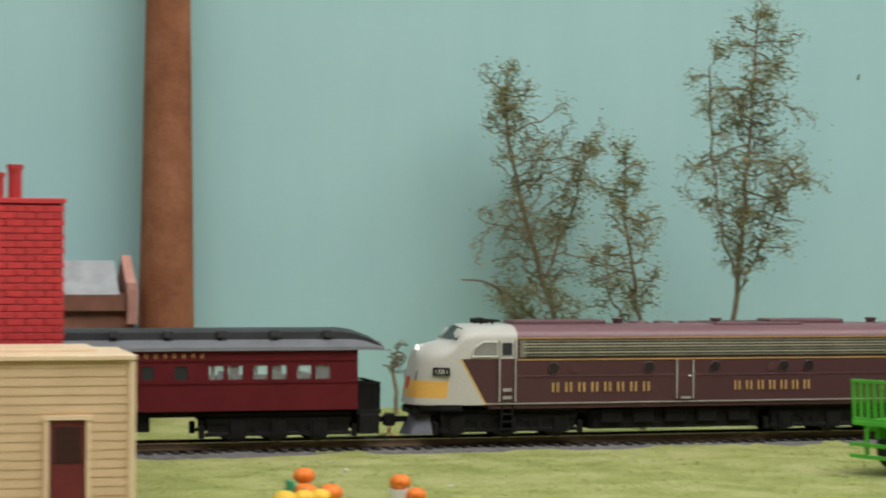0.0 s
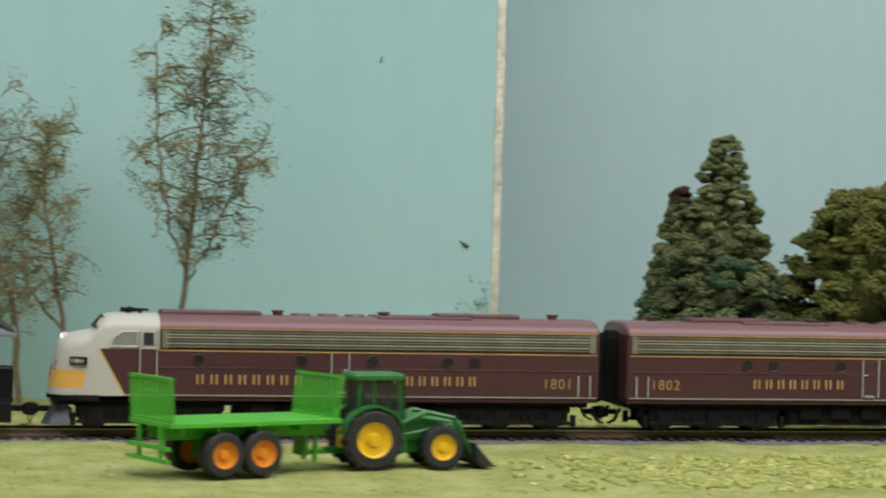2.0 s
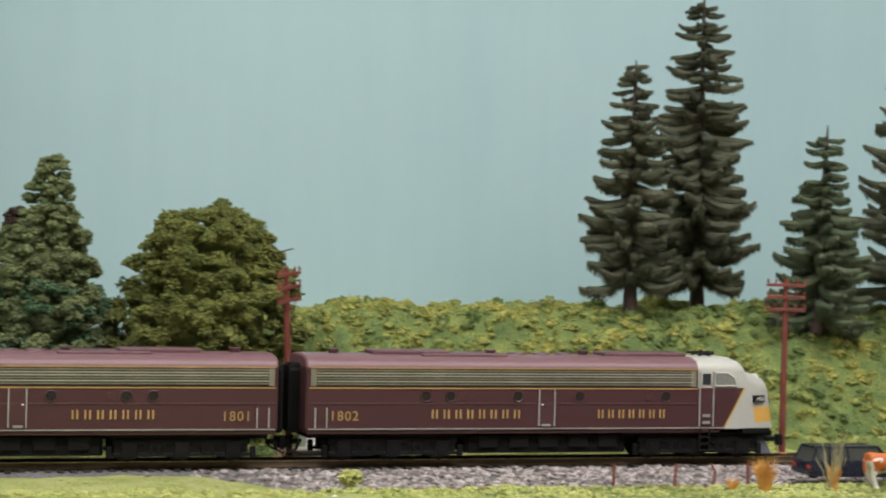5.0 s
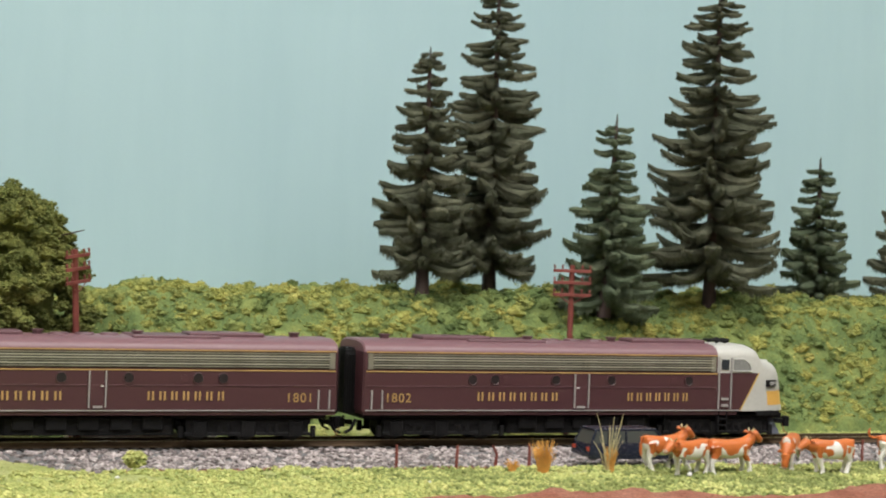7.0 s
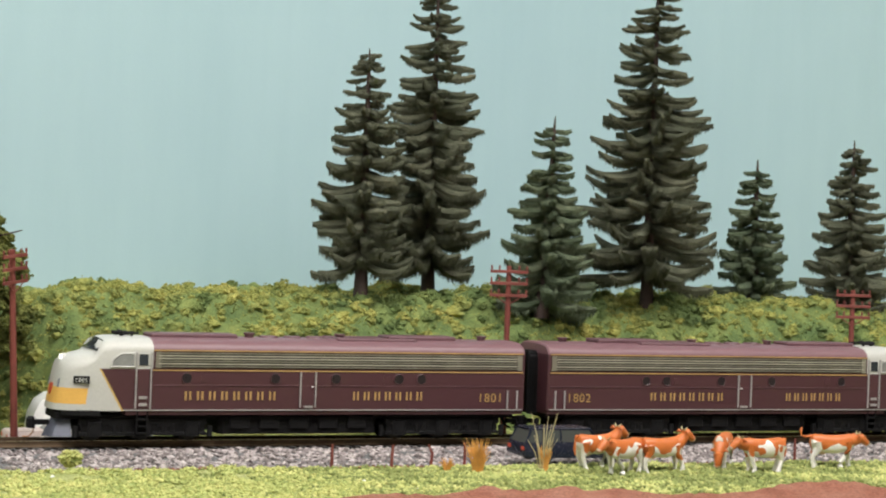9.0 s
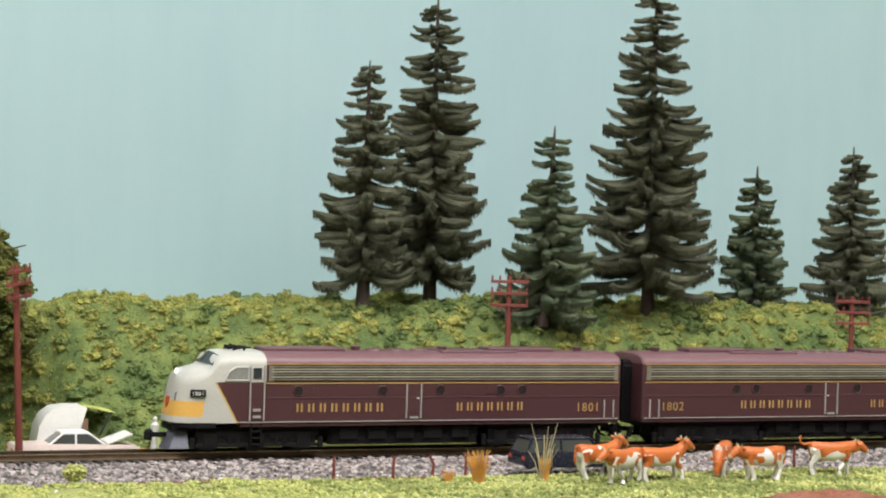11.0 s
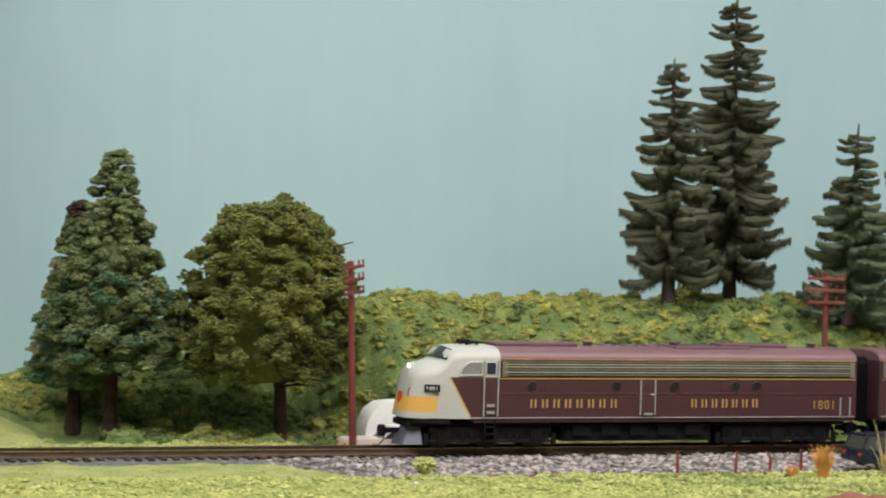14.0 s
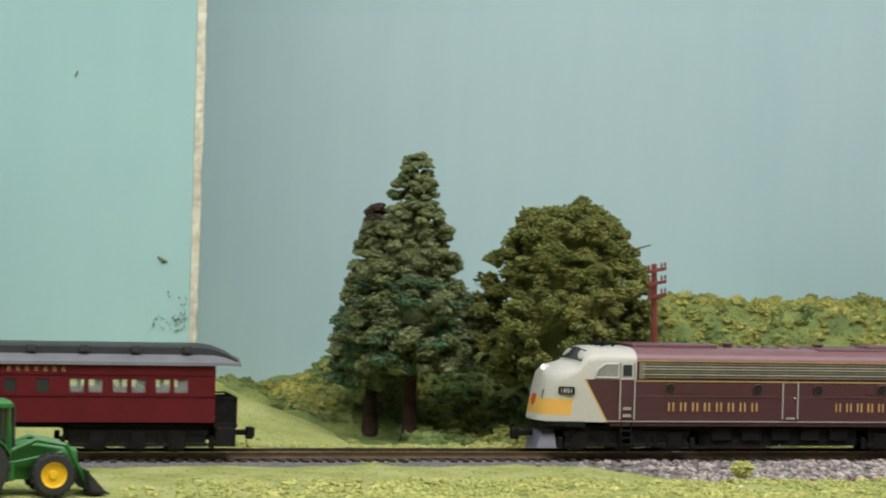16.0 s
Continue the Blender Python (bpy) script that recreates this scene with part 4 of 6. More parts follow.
M_CONE = tints("cypress_foliage", [(0.12, (0.066, 0.098, 0.047)), (0.4, (0.154, 0.192, 0.089)), (0.65, (0.266, 0.295, 0.135)), (0.9, (0.430, 0.413, 0.240))], 70, 1300, island=0.22, vary=0.6)
M_TEAL = tints("bluish_foliage", [(0.15, (0.033, 0.081, 0.045)), (0.5, (0.085, 0.161, 0.085)), (0.85, (0.260, 0.310, 0.180))], 70, 1300, island=0.22)
M_RUST = tints("rusty_foliage", [(0.2, (0.036, 0.033, 0.024)), (0.8, (0.128, 0.083, 0.066))], 70, 1300, island=0.6)
M_ROUND = tints("broadleaf_foliage", [(0.12, (0.056, 0.072, 0.026)), (0.4, (0.143, 0.167, 0.050)), (0.65, (0.274, 0.283, 0.083)), (0.9, (0.448, 0.426, 0.148))], 60, 1200, island=0.22, vary=0.6)
M_BIRCHBARK = tints("twig_bark", [(0.2, (0.161, 0.138, 0.092)), (0.8, (0.391, 0.322, 0.207))], 200, 1500, island=0.2)
M_BIRCHLEAF = tints("sparse_leaf", [(0.15, (0.184, 0.225, 0.100)), (0.5, (0.322, 0.350, 0.163)), (0.85, (0.506, 0.512, 0.275))], 90, 1500, island=0.8)


def fir(x, y, z0, z1, R, seed, mat, lean=0.0, bare=0.020, full=0.56):
    """Model fir: tapered trunk, open whorls of thick bristly arms that dip and turn up at the tip, fringed below."""
    r = np.random.default_rng(seed)
    h = z1 - z0
    tree = thing("fir_tree", "dark olive model fir with thick bristly boughs", "tree", "firs on the bank", m=pose(x, y, z0, 0, lean, 0))
    t = Shape()
    t.tube([(0, 0, -0.006), (0, 0, 0.1 * h), (0, 0, 0.5 * h), (0, 0, 0.9 * h), (0, 0, h)], [0.0044, 0.0036, 0.0022, 0.0011, 0.0004], 9)
    part("trunk", t, M_FIRTRUNK, tree, smooth=True)
    s = Shape()
    # bristly leader at the top
    for k in range(90):
        zz, a = h * r.uniform(0.93, 1.0), r.uniform(0, TAU)
        o = 0.0014 * (1 - (zz / h - 0.93) / 0.09)
        s.add([(0.0004 * math.cos(a + 1), 0.0004 * math.sin(a + 1), zz), (0.0004 * math.cos(a - 1), 0.0004 * math.sin(a - 1), zz), (o * math.cos(a), o * math.sin(a), zz + 0.0016)], [(0, 1, 2)])
    z = bare
    k = 0
    while z < 0.965 * h:
        q = 1 - (z - bare) / (h - bare)
        rad = 1.22 * R * min(1.0, 0.05 + 1.05 * q ** full) * r.uniform(0.88, 1.06)
        count = 6 if q < 0.4 else 8
        turn = r.uniform(0, TAU)
        for b in range(count):
            a = turn + TAU * b / count + r.normal(0, 0.22)
            ln = rad * r.uniform(0.78, 1.08)
            w = min(0.0028, 0.0011 + 0.0028 * q) * r.uniform(0.85, 1.15)
            zz = z + r.normal(0, 0.0021)
            sag = r.uniform(0.06, 0.26) * ln * (0.6 + 0.6 * q)
            hook = r.uniform(-0.06, 0.20) * ln
            m = 8
            line, rings = [], []
            bend = r.normal(0, 0.10)
            for i in range(m):
                u = i / (m - 1)
                d = 0.0010 + u * ln
                lift = zz - sag * math.sin(u * 2.3) + hook * u ** 3
                side = bend * ln * u * u
                ww = w * (0.80 + 0.35 * math.sin(math.pi * min(u * 1.1, 1.0))) * (0.50 if i == m - 1 else 1)
                line.append((d, side, lift, ww))
                j = r.normal(0, 0.00022, 10)
                prof = [(math.cos(TAU * e / 8) * ww, math.sin(TAU * e / 8) * 0.80 * ww - (0.20 * ww if e > 4 else 0)) for e in range(8)]
                rings.append([(d * math.cos(a) - (side + g + j[e]) * math.sin(a), d * math.sin(a) + (side + g + j[e]) * math.cos(a), lift + q2 + j[e + 1]) for e, (g, q2) in enumerate(prof)])
            s.loft(rings, close=True)
            line = np.array(line)
            nn = 90 + int(240 * ln / 0.03)
            us = r.uniform(0.10, 1.0, nn)
            dd, sd, ll, wv = (np.interp(us, np.linspace(0, 1, m), line[:, k2]) for k2 in range(4))
            th = r.uniform(0, TAU, nn)
            droop = r.uniform(0, 1, nn) < 0.18 + 0.34 * q
            side, up = np.cos(th), np.sin(th)
            e0 = np.stack([dd, sd + 0.90 * wv * side, ll + 0.72 * wv * up], 1)
            e0[droop, 2] = (ll - 0.75 * wv)[droop]
            out = np.stack([r.uniform(0.1, 0.9, nn), side, up * 0.7], 1)
            out[droop] = np.stack([r.normal(0, 0.16, nn), r.normal(0, 0.2, nn), -np.ones(nn)], 1)[droop]
            out /= np.linalg.norm(out, axis=1)[:, None]
            tip = e0 + out * np.where(droop, r.uniform(0.0010, 0.0042, nn) * (0.25 + 0.85 * q), r.uniform(0.0004, 0.0010, nn))[:, None]
            e1 = e0 + np.stack([np.where(droop, 0.0009, 0.00045), np.zeros(nn), np.zeros(nn)], 1)
            e2 = e0 + np.stack([np.zeros(nn), 0.0003 * up, 0.0004 * side], 1)
            e0[:, 1] -= 0.0003 * up
            tri = np.stack([np.where((np.arange(nn) % 2)[:, None], e1, e2), e0, tip], 1).reshape(-1, 3)
            ca, sa = math.cos(a), math.sin(a)
            tri = np.stack([tri[:, 0] * ca - tri[:, 1] * sa, tri[:, 0] * sa + tri[:, 1] * ca, tri[:, 2]], 1)
            s.add(tri, np.arange(len(tri)).reshape(-1, 3))
        z += (0.0058 + 0.0014 * q) * r.uniform(0.9, 1.12)
        k += 1
    part("crown", s, mat, tree, "thick bristly boughs with hanging fringes")
    return tree


fir(0.239, 0.131, 0.067, 0.203, 0.0225, 1, M_FIR)
fir(0.2910, 0.158, 0.070, 0.2475, 0.0285, 2, M_FIR)
fir(0.3430, 0.112, 0.062, 0.1705, 0.0240, 3, M_FIR_GREEN, lean=2.0, bare=0.006)
fir(0.4195, 0.128, 0.064, 0.2600, 0.0340, 4, M_FIR)
fir(0.5175, 0.168, 0.064, 0.1545, 0.0205, 5, M_FIR_GREEN, bare=0.004)
fir(0.5770, 0.150, 0.065, 0.1690, 0.0235, 6, M_FIR, bare=0.004)


def limbs(parent, h0, h1, reach, count, seed, mat, r0):
    r = np.random.default_rng(seed)
    for k in range(count):
        a, z = r.uniform(0, TAU), r.uniform(h0, h1)
        ln = reach * r.uniform(0.6, 1.0)
        pts = [(0, 0, z), (0.5 * ln * math.cos(a), 0.5 * ln * math.sin(a), z + 0.10 * ln), (ln * math.cos(a + 0.2), ln * math.sin(a + 0.2), z + r.uniform(-0.1, 0.25) * ln)]
        part("limb", Shape().tube(pts, [r0, r0 * 0.6, r0 * 0.15], 6), mat, parent)


def cone_tree(x, y, h, R, z_low, seed, top_mat=None, label="tall green cone-shaped clump-foliage tree", slim=1.0, teal=0.25):
    r = np.random.default_rng(seed)
    z0 = float(ground_height(x, y))
    tree = thing("conifer_tree", label, "tree", "", m=pose(x, y, z0))
    flare = Shape().tube([(0, 0, -0.004), (0, 0, 0.002), (0, 0, 0.010), (0, 0, 0.5 * h), (0, 0, 0.95 * h)], [0.0062, 0.0048, 0.0036, 0.0024, 0.0006], 10)
    part("trunk", flare, M_BARK, tree, smooth=True)
    limbs(tree, z_low - 0.004, z_low + 0.02, R * 0.95, 9, seed + 1, M_BARK, 0.0009)
    n = 540
    u = r.uniform(0, 1, n) ** 0.78
    zc = h - (h - z_low) * u
    rad = R * (0.10 + 0.90 * u ** (0.85 * slim)) * np.where(u > 0.86, 1 - 1.5 * (u - 0.86), 1.0)
    a = r.uniform(0, TAU, n)
    rr = rad * r.uniform(0.55, 0.97, n)
    c = np.stack([rr * np.cos(a), rr * np.sin(a), zc - 0.004], 1)
    sp = (0.0022 + 0.0036 * u) * r.uniform(0.75, 1.25, n)
    slot = np.where((c[:, 2] < z_low + 0.38 * (h - z_low)) & (r.uniform(0, 1, n) < teal), 1, 0)
    mats = [M_CONE, M_TEAL]
    if top_mat is not None:
        slot = np.where(c[:, 2] > h - 0.13 * (h - z_low), 2, slot)
        mats.append(top_mat)
    part("crown", clumpy(c, sp, seed + 3, 80, (0.0004, 0.0011), 0.75, slot.tolist(), core=0.6), mats, tree, "crumbly clumps of green foliage")
    inner = Shape().tube([(0, 0, z_low + 0.006), (0, 0, z_low + 0.02), (0, 0, 0.7 * h), (0, 0, 0.93 * h)], [0.25 * R, 0.55 * R, 0.24 * R, 0.03 * R], 12)
    part("inner_foliage", inner, M_CONE, tree)
    return tree


cone_tree(-0.0800, 0.100, 0.1465, 0.0365, 0.039, 61, slim=0.85)
cone_tree(-0.0945, 0.124, 0.1190, 0.0245, 0.028, 71, M_RUST, "dark green cone-shaped tree with rust-brown tip", 1.0, 0.5)


def round_tree(x, y, seed):
    r = np.random.default_rng(seed)
    z0 = float(ground_height(x, y))
    tree = thing("broadleaf_tree", "full dark green round-crowned broadleaf model tree", "tree", m=pose(x, y, z0))
    t = Shape().tube([(0.003, 0, -0.004), (0.003, 0, 0.004), (0.0025, 0, 0.022), (0, 0, 0.05), (-0.002, 0, 0.09)], [0.0052, 0.0036, 0.0032, 0.0024, 0.0008], 9)
    part("trunk", t, M_BARK, tree, smooth=True)
    limbs(tree, 0.024, 0.06, 0.034, 8, seed + 1, M_BARK, 0.0011)
    part("limb", Shape().tube([(0.012, -0.005, 0.085), (0.024, -0.012, 0.098), (0.035, -0.012, 0.101)], [0.0009, 0.0006, 0.0003], 6), M_BARK, tree)
    n = 420
    a = r.uniform(0, TAU, n)
    u = r.uniform(0, 1, n)
    prof_z = np.array([0.026, 0.032, 0.040, 0.052, 0.074, 0.095, 0.110, 0.118])
    prof_r = np.array([0.019, 0.034, 0.044, 0.047, 0.044, 0.036, 0.027, 0.015])
    zc = 0.031 + 0.086 * u ** 0.9
    rad = np.interp(zc, prof_z, prof_r) * (1 + 0.10 * np.sin(3 * a + 1) + 0.06 * np.sin(7 * a))
    rr = rad * np.sqrt(r.uniform(0.45, 0.95, n))
    c = np.stack([rr * np.cos(a) - 0.006, rr * np.sin(a), zc], 1)
    c = np.concatenate([c, [(-0.001, -0.008, 0.120), (0.0005, -0.008, 0.116), (0.024, -0.008, 0.096), (0.026, -0.006, 0.090)]])
    sp = np.r_[r.uniform(0.0030, 0.0066, n), 0.005, 0.006, 0.0045, 0.005]
    part("crown", clumpy(c, sp, seed + 3, 100, (0.0004, 0.0011), 0.85, core=0.6), M_ROUND, tree, "crumbly clumps of dark olive foliage")
    inner = Shape().tube([(-0.003, 0, 0.030), (-0.004, 0, 0.045), (-0.005, 0, 0.085), (-0.004, 0, 0.106)], [0.010, 0.027, 0.028, 0.017], 14)
    part("inner_foliage", inner, M_ROUND, tree)


round_tree(-0.0005, 0.080, 81)


def wispy_tree(x, y, stems, crown, seed, lowest, leaves, n=60):
    """Sparse tree made of bent stems, fine wandering twigs and tiny leaves. stems: paths with a foot radius; crown: (height, reach) pairs."""
    r = np.random.default_rng(seed)
    z0 = float(ground_height(x, y))
    lift = 0.021 * float(step01(0.035, 0.17, y)) * (1 - float(step01(-0.36, -0.22, x)))
    stems = [([(a, b, c + lift if c > 0 else c) for a, b, c in path], foot, share) for path, foot, share in stems]
    crown = [(hh + lift, reach) for hh, reach in crown]
    lowest += lift
    tree = thing("birch_tree", "sparse wispy tree with bare twigs and tiny leaves", "tree", "wispy trees", m=pose(x, y, z0))
    tw, pts = Shape(), []
    ch, cr = np.array(crown).T

    def twig(p, d, ln, rad, depth):
        m = 6
        line = [p]
        for k in range(m):
            d = d + r.normal(0, 0.40, 3) + np.array([0, 0, 0.02 if depth == 0 else -0.05])
            d = d / np.linalg.norm(d)
            p = p + d * ln / m
            line.append(p)
            if depth < 2 and k >= 1:
                e = d + r.normal(0, 0.9, 3)
                twig(p, e / np.linalg.norm(e), ln * r.uniform(0.25, 0.5), rad * 0.65, depth + 1)
            if depth > 0 or k > 1:
                for _ in range(leaves if r.uniform() < 0.24 else 0):
                    pts.append(p + r.normal(0, 0.0024, 3))
        tw.tube([tuple(q) for q in line], list(np.linspace(rad, rad * 0.4, len(line))), 4)

    for number, (path, foot, share) in enumerate(stems):
        P = np.array(path, float)
        h = P[-1, 2]
        fine = np.linspace(0, len(P) - 1, 4 * len(P))
        bent = np.stack([np.interp(fine, np.arange(len(P)), P[:, i]) for i in range(3)], 1)
        bent[1:, :2] += r.normal(0, 0.0006, (len(bent) - 1, 2))
        part("trunk" if number == 0 else "limb", Shape().tube([tuple(p) for p in bent], list(np.linspace(foot, 0.0004, len(bent))), 7), M_BIRCHBARK, tree, smooth=True)
        low = max(lowest, P[0, 2] + 0.25 * (h - P[0, 2]))
        for k in range(int(n * share)):
            z = low + (h * 0.995 - low) * (k + r.uniform(0, 1)) / (n * share)
            base = np.array([np.interp(z, P[:, 2], P[:, i]) for i in range(3)])
            a = k * 2.4 + r.normal(0, 0.5)
            reach = float(np.interp(z, ch, cr)) * r.uniform(0.45, 1.2) * (0.6 if number else 1.0)
            d = np.array([math.cos(a), math.sin(a) * 0.7, r.uniform(-0.1, 0.7)])
            twig(base, d / np.linalg.norm(d), reach, 0.00048, 0)
    part("twig_tangle", tw, M_BIRCHBARK, tree, "fine brown forking twigs")
    pts = np.array(pts)
    if len(pts):
        part("leaf_spray", scatter(pts, r.uniform(0.0003, 0.00075, len(pts)), seed + 1, 0.55, fine="crumb"), M_BIRCHLEAF, tree, "tiny olive-brown leaves")


wispy_tree(-0.4245, 0.130, [
    ([(0, 0, -0.004), (-0.003, 0, 0.03), (-0.012, 0, 0.055), (-0.020, 0, 0.082), (-0.028, 0, 0.115), (-0.032, 0, 0.140), (-0.029, 0, 0.158)], 0.0018, 0.62),
    ([(-0.010, 0, 0.050), (0.000, 0.002, 0.072), (0.008, 0.003, 0.090), (0.012, 0.003, 0.108), (0.014, 0.003, 0.122)], 0.0008, 0.22),
    ([(0, 0, 0.012), (-0.014, -0.002, 0.030), (-0.028, -0.003, 0.042), (-0.042, -0.003, 0.050), (-0.054, -0.003, 0.0505)], 0.0009, 0.16)],
    [(0.02, 0.016), (0.05, 0.040), (0.075, 0.036), (0.11, 0.032), (0.14, 0.018), (0.16, 0.010)], 91, 0.026, 2, 78)
wispy_tree(-0.4075, 0.060, [
    ([(0, 0, -0.004), (-0.001, 0, 0.045), (-0.006, 0, 0.072), (-0.010, 0, 0.10), (-0.009, 0, 0.134)], 0.0014, 0.8),
    ([(0, 0, 0.040), (-0.010, 0, 0.050), (-0.018, 0, 0.062), (-0.020, 0, 0.085)], 0.0007, 0.2)],
    [(0.04, 0.012), (0.07, 0.021), (0.10, 0.018), (0.134, 0.006)], 95, 0.052, 2, 34)
wispy_tree(-0.354, 0.078, [
    ([(0, 0, -0.004), (0, 0, 0.04), (0.003, 0, 0.075), (0.006, 0, 0.11), (0.009, 0, 0.15), (0.013, 0, 0.197)], 0.0017, 0.70),
    ([(0.001, 0, 0.055), (0.012, 0.002, 0.075), (0.022, 0.002, 0.098), (0.030, 0.002, 0.118), (0.040, 0.002, 0.125)], 0.0007, 0.15),
    ([(0.002, 0, 0.065), (-0.006, -0.002, 0.085), (-0.012, -0.002, 0.120), (-0.014, -0.002, 0.165), (-0.010, -0.002, 0.182)], 0.0007, 0.15)],
    [(0.06, 0.014), (0.085, 0.026), (0.12, 0.034), (0.15, 0.027), (0.18, 0.022), (0.20, 0.010)], 99, 0.066, 2, 80)
wispy_tree(-0.511, 0.130, [([(0, 0, -0.004), (0, 0, 0.006), (0.001, 0, 0.012), (0.001, 0, 0.018)], 0.0012, 1.0)], [(0.0, 0.007), (0.018, 0.006)], 103, 0.004, 0, 14)


# ------------------------------------------------------------------ trackside things
M_POLE = paint("pole_red_brown", (0.19, 0.045, 0.035), 0.55, 0, 0.2)
M_GREEN = paint("tractor_green", (0.020, 0.15, 0.025), 0.4, 0, 0.12)
M_LIME = paint("trailer_green", (0.075, 0.42, 0.035), 0.42, 0, 0.10)
M_TYRE = paint("black_tyre", (0.022, 0.022, 0.024), 0.65, 0, 0.25)
M_YELLOW = paint("rim_yellow", (0.80, 0.48, 0.015), 0.4, 0, 0.08)
M_ORANGE = paint("rim_orange", (0.75, 0.27, 0.02), 0.4, 0, 0.1)


def cow_coat():
    """Tan plastic with white patches, more white towards the hooves; each cow patched differently."""
    m, t, b = nodes_of("cow_coat")
    shift = t.nodes.new("ShaderNodeVectorMath")
    shift.operation = "ADD"
    t.links.new(coords(t), shift.inputs[0])
    t.links.new(t.nodes.new("ShaderNodeObjectInfo").outputs["Random"], shift.inputs[1])
    n = noise_tex(t, 150, 1, 0.4, shift.outputs[0])
    sep = t.nodes.new("ShaderNodeSeparateXYZ")
    t.links.new(coords(t), sep.inputs[0])
    add = t.nodes.new("ShaderNodeMath")
    add.operation = "MULTIPLY_ADD"
    add.inputs[1].default_value = 45.0
    t.links.new(sep.outputs[2], add.inputs[0])
    t.links.new(n, add.inputs[2])
    col = ramp(t, add.outputs[0], [(0.945, (0.82, 0.79, 0.75)), (0.965, (0.56, 0.15, 0.035))])
    fine = noise_tex(t, 900, 4)
    col = mixed(t, col, ramp(t, fine, [(0.3, (0.82, 0.82, 0.82)), (0.7, (1, 1, 1))]), 0.6, "MULTIPLY")
    t.links.new(col, b.inputs["Base Color"])
    b.inputs["Roughness"].default_value = 0.42
    return m


M_COW = cow_coat()
M_STRAW = paint("dry_straw", (0.74, 0.38, 0.09), 0.8, 0, 0.3)
M_PALESTRAW = paint("pale_straw", (0.55, 0.47, 0.26), 0.8, 0, 0.2)
M_NAVY = paint("dark_blue_car", (0.015, 0.018, 0.032), 0.25, 0, 0.1)
M_CARGLASS = glass("car_glass", (0.06, 0.065, 0.06))
M_PINK = paint("pale_pink_car", (0.78, 0.64, 0.59), 0.35, 0, 0.05)
M_CREAMW = paint("white_car_top", (0.88, 0.87, 0.84), 0.35, 0, 0.04)
M_CHROME = paint("chrome", (0.6, 0.6, 0.6), 0.2, 0.9, 0.05)
M_PUMPKIN = paint("pumpkin_orange", (0.80, 0.20, 0.02), 0.5, 0, 0.12)
M_SQUASH = paint("squash_yellow", (0.80, 0.50, 0.04), 0.5, 0, 0.12)
M_LEAFGREEN = paint("leaf_green", (0.03, 0.25, 0.12), 0.5)


def telegraph_pole(x, y, z0, z1, lean_x, turn, seed):
    h = z1 - z0
    po = thing("telegraph_pole", "red-brown plastic telegraph pole with three crossarms", "telegraph pole", "telegraph poles", m=pose(x, y, z0) @ pose(0, 0, 0, 0, math.degrees(math.atan2(lean_x, h)), turn))
    part("post", Shape().tube([(0, 0, -0.006), (0, 0, 0.3 * h), (0, 0, h)], [0.0019, 0.0017, 0.0014], 10), M_POLE, po, smooth=True)
    for k, d in enumerate((0.003, 0.0092, 0.0155)):
        arm = part("crossarm", Shape().box(-0.0100, 0.0100, -0.0021, -0.0011, h - d - 0.0008, h - d + 0.0008, c=0.0002), M_POLE, po)
        for q in (-0.0093, -0.0052, 0.0052, 0.0093):
            ins = Shape().tube([(q, -0.0016, h - d + 0.0008), (q, -0.0016, h - d + 0.0018), (q, -0.0016, h - d + 0.0032)], [0.0003, 0.0006, 0.0004], 7)
            part("insulator", ins, M_POLE, arm)
        for q in (-1, 1):
            part("brace", Shape().tube([(q * 0.0070, -0.0016, h - d - 0.0004), (q * 0.0008, -0.0012, h - d - 0.0046)], 0.0003, 5), M_POLE, arm) if k == 2 else None


telegraph_pole(0.0270, 0.035, -0.004, 0.088, -0.007, 44, 1)
telegraph_pole(0.2850, 0.035, -0.004, 0.0868, 0.000, -18, 2)
telegraph_pole(0.5080, 0.045, -0.004, 0.0785, 0.000, -20, 3)


def wheel(parent, x, y, z, r, w, rim_mat, name="wheel", lugs=18):
    """Tyre with lugs and a dished rim, its axle along y."""
    prof = [(0.62 * r, -w / 2), (0.92 * r, -w / 2), (r, -0.38 * w), (r, 0.38 * w), (0.92 * r, w / 2), (0.62 * r, w / 2)]
    t = Shape()
    rings = [[(p * math.cos(TAU * k / 28), q, p * math.sin(TAU * k / 28)) for p, q in prof] for k in range(29)]
    t.loft(rings)
    for k in range(lugs):
        a = TAU * k / lugs
        for sgn in (-1, 1):
            d = 0.03 * r
            b = Shape().box(-0.06 * r, 0.06 * r, *sorted((sgn * 0.02 * w, sgn * 0.48 * w)), r - d, r + 0.05 * r)
            t.moved(pose(0, 0, 0, 0, math.degrees(a) + sgn * 6, 0), b)
    wh = part(name, t, M_TYRE, parent, m=pose(x, y, z))
    s = Shape()
    for sgn in (-1, 1):
        prof = [(0.66 * r, 0.44 * w), (0.60 * r, 0.48 * w), (0.52 * r, 0.30 * w), (0.24 * r, 0.22 * w), (0.20 * r, 0.40 * w), (0.0, 0.42 * w)]
        s.loft([[(p * math.cos(TAU * k / 24), sgn * q, p * math.sin(TAU * k / 24)) for p, q in prof] for k in range(25)], loop=False)
    part("rim", s, rim_mat, wh, smooth=True)
    return wh


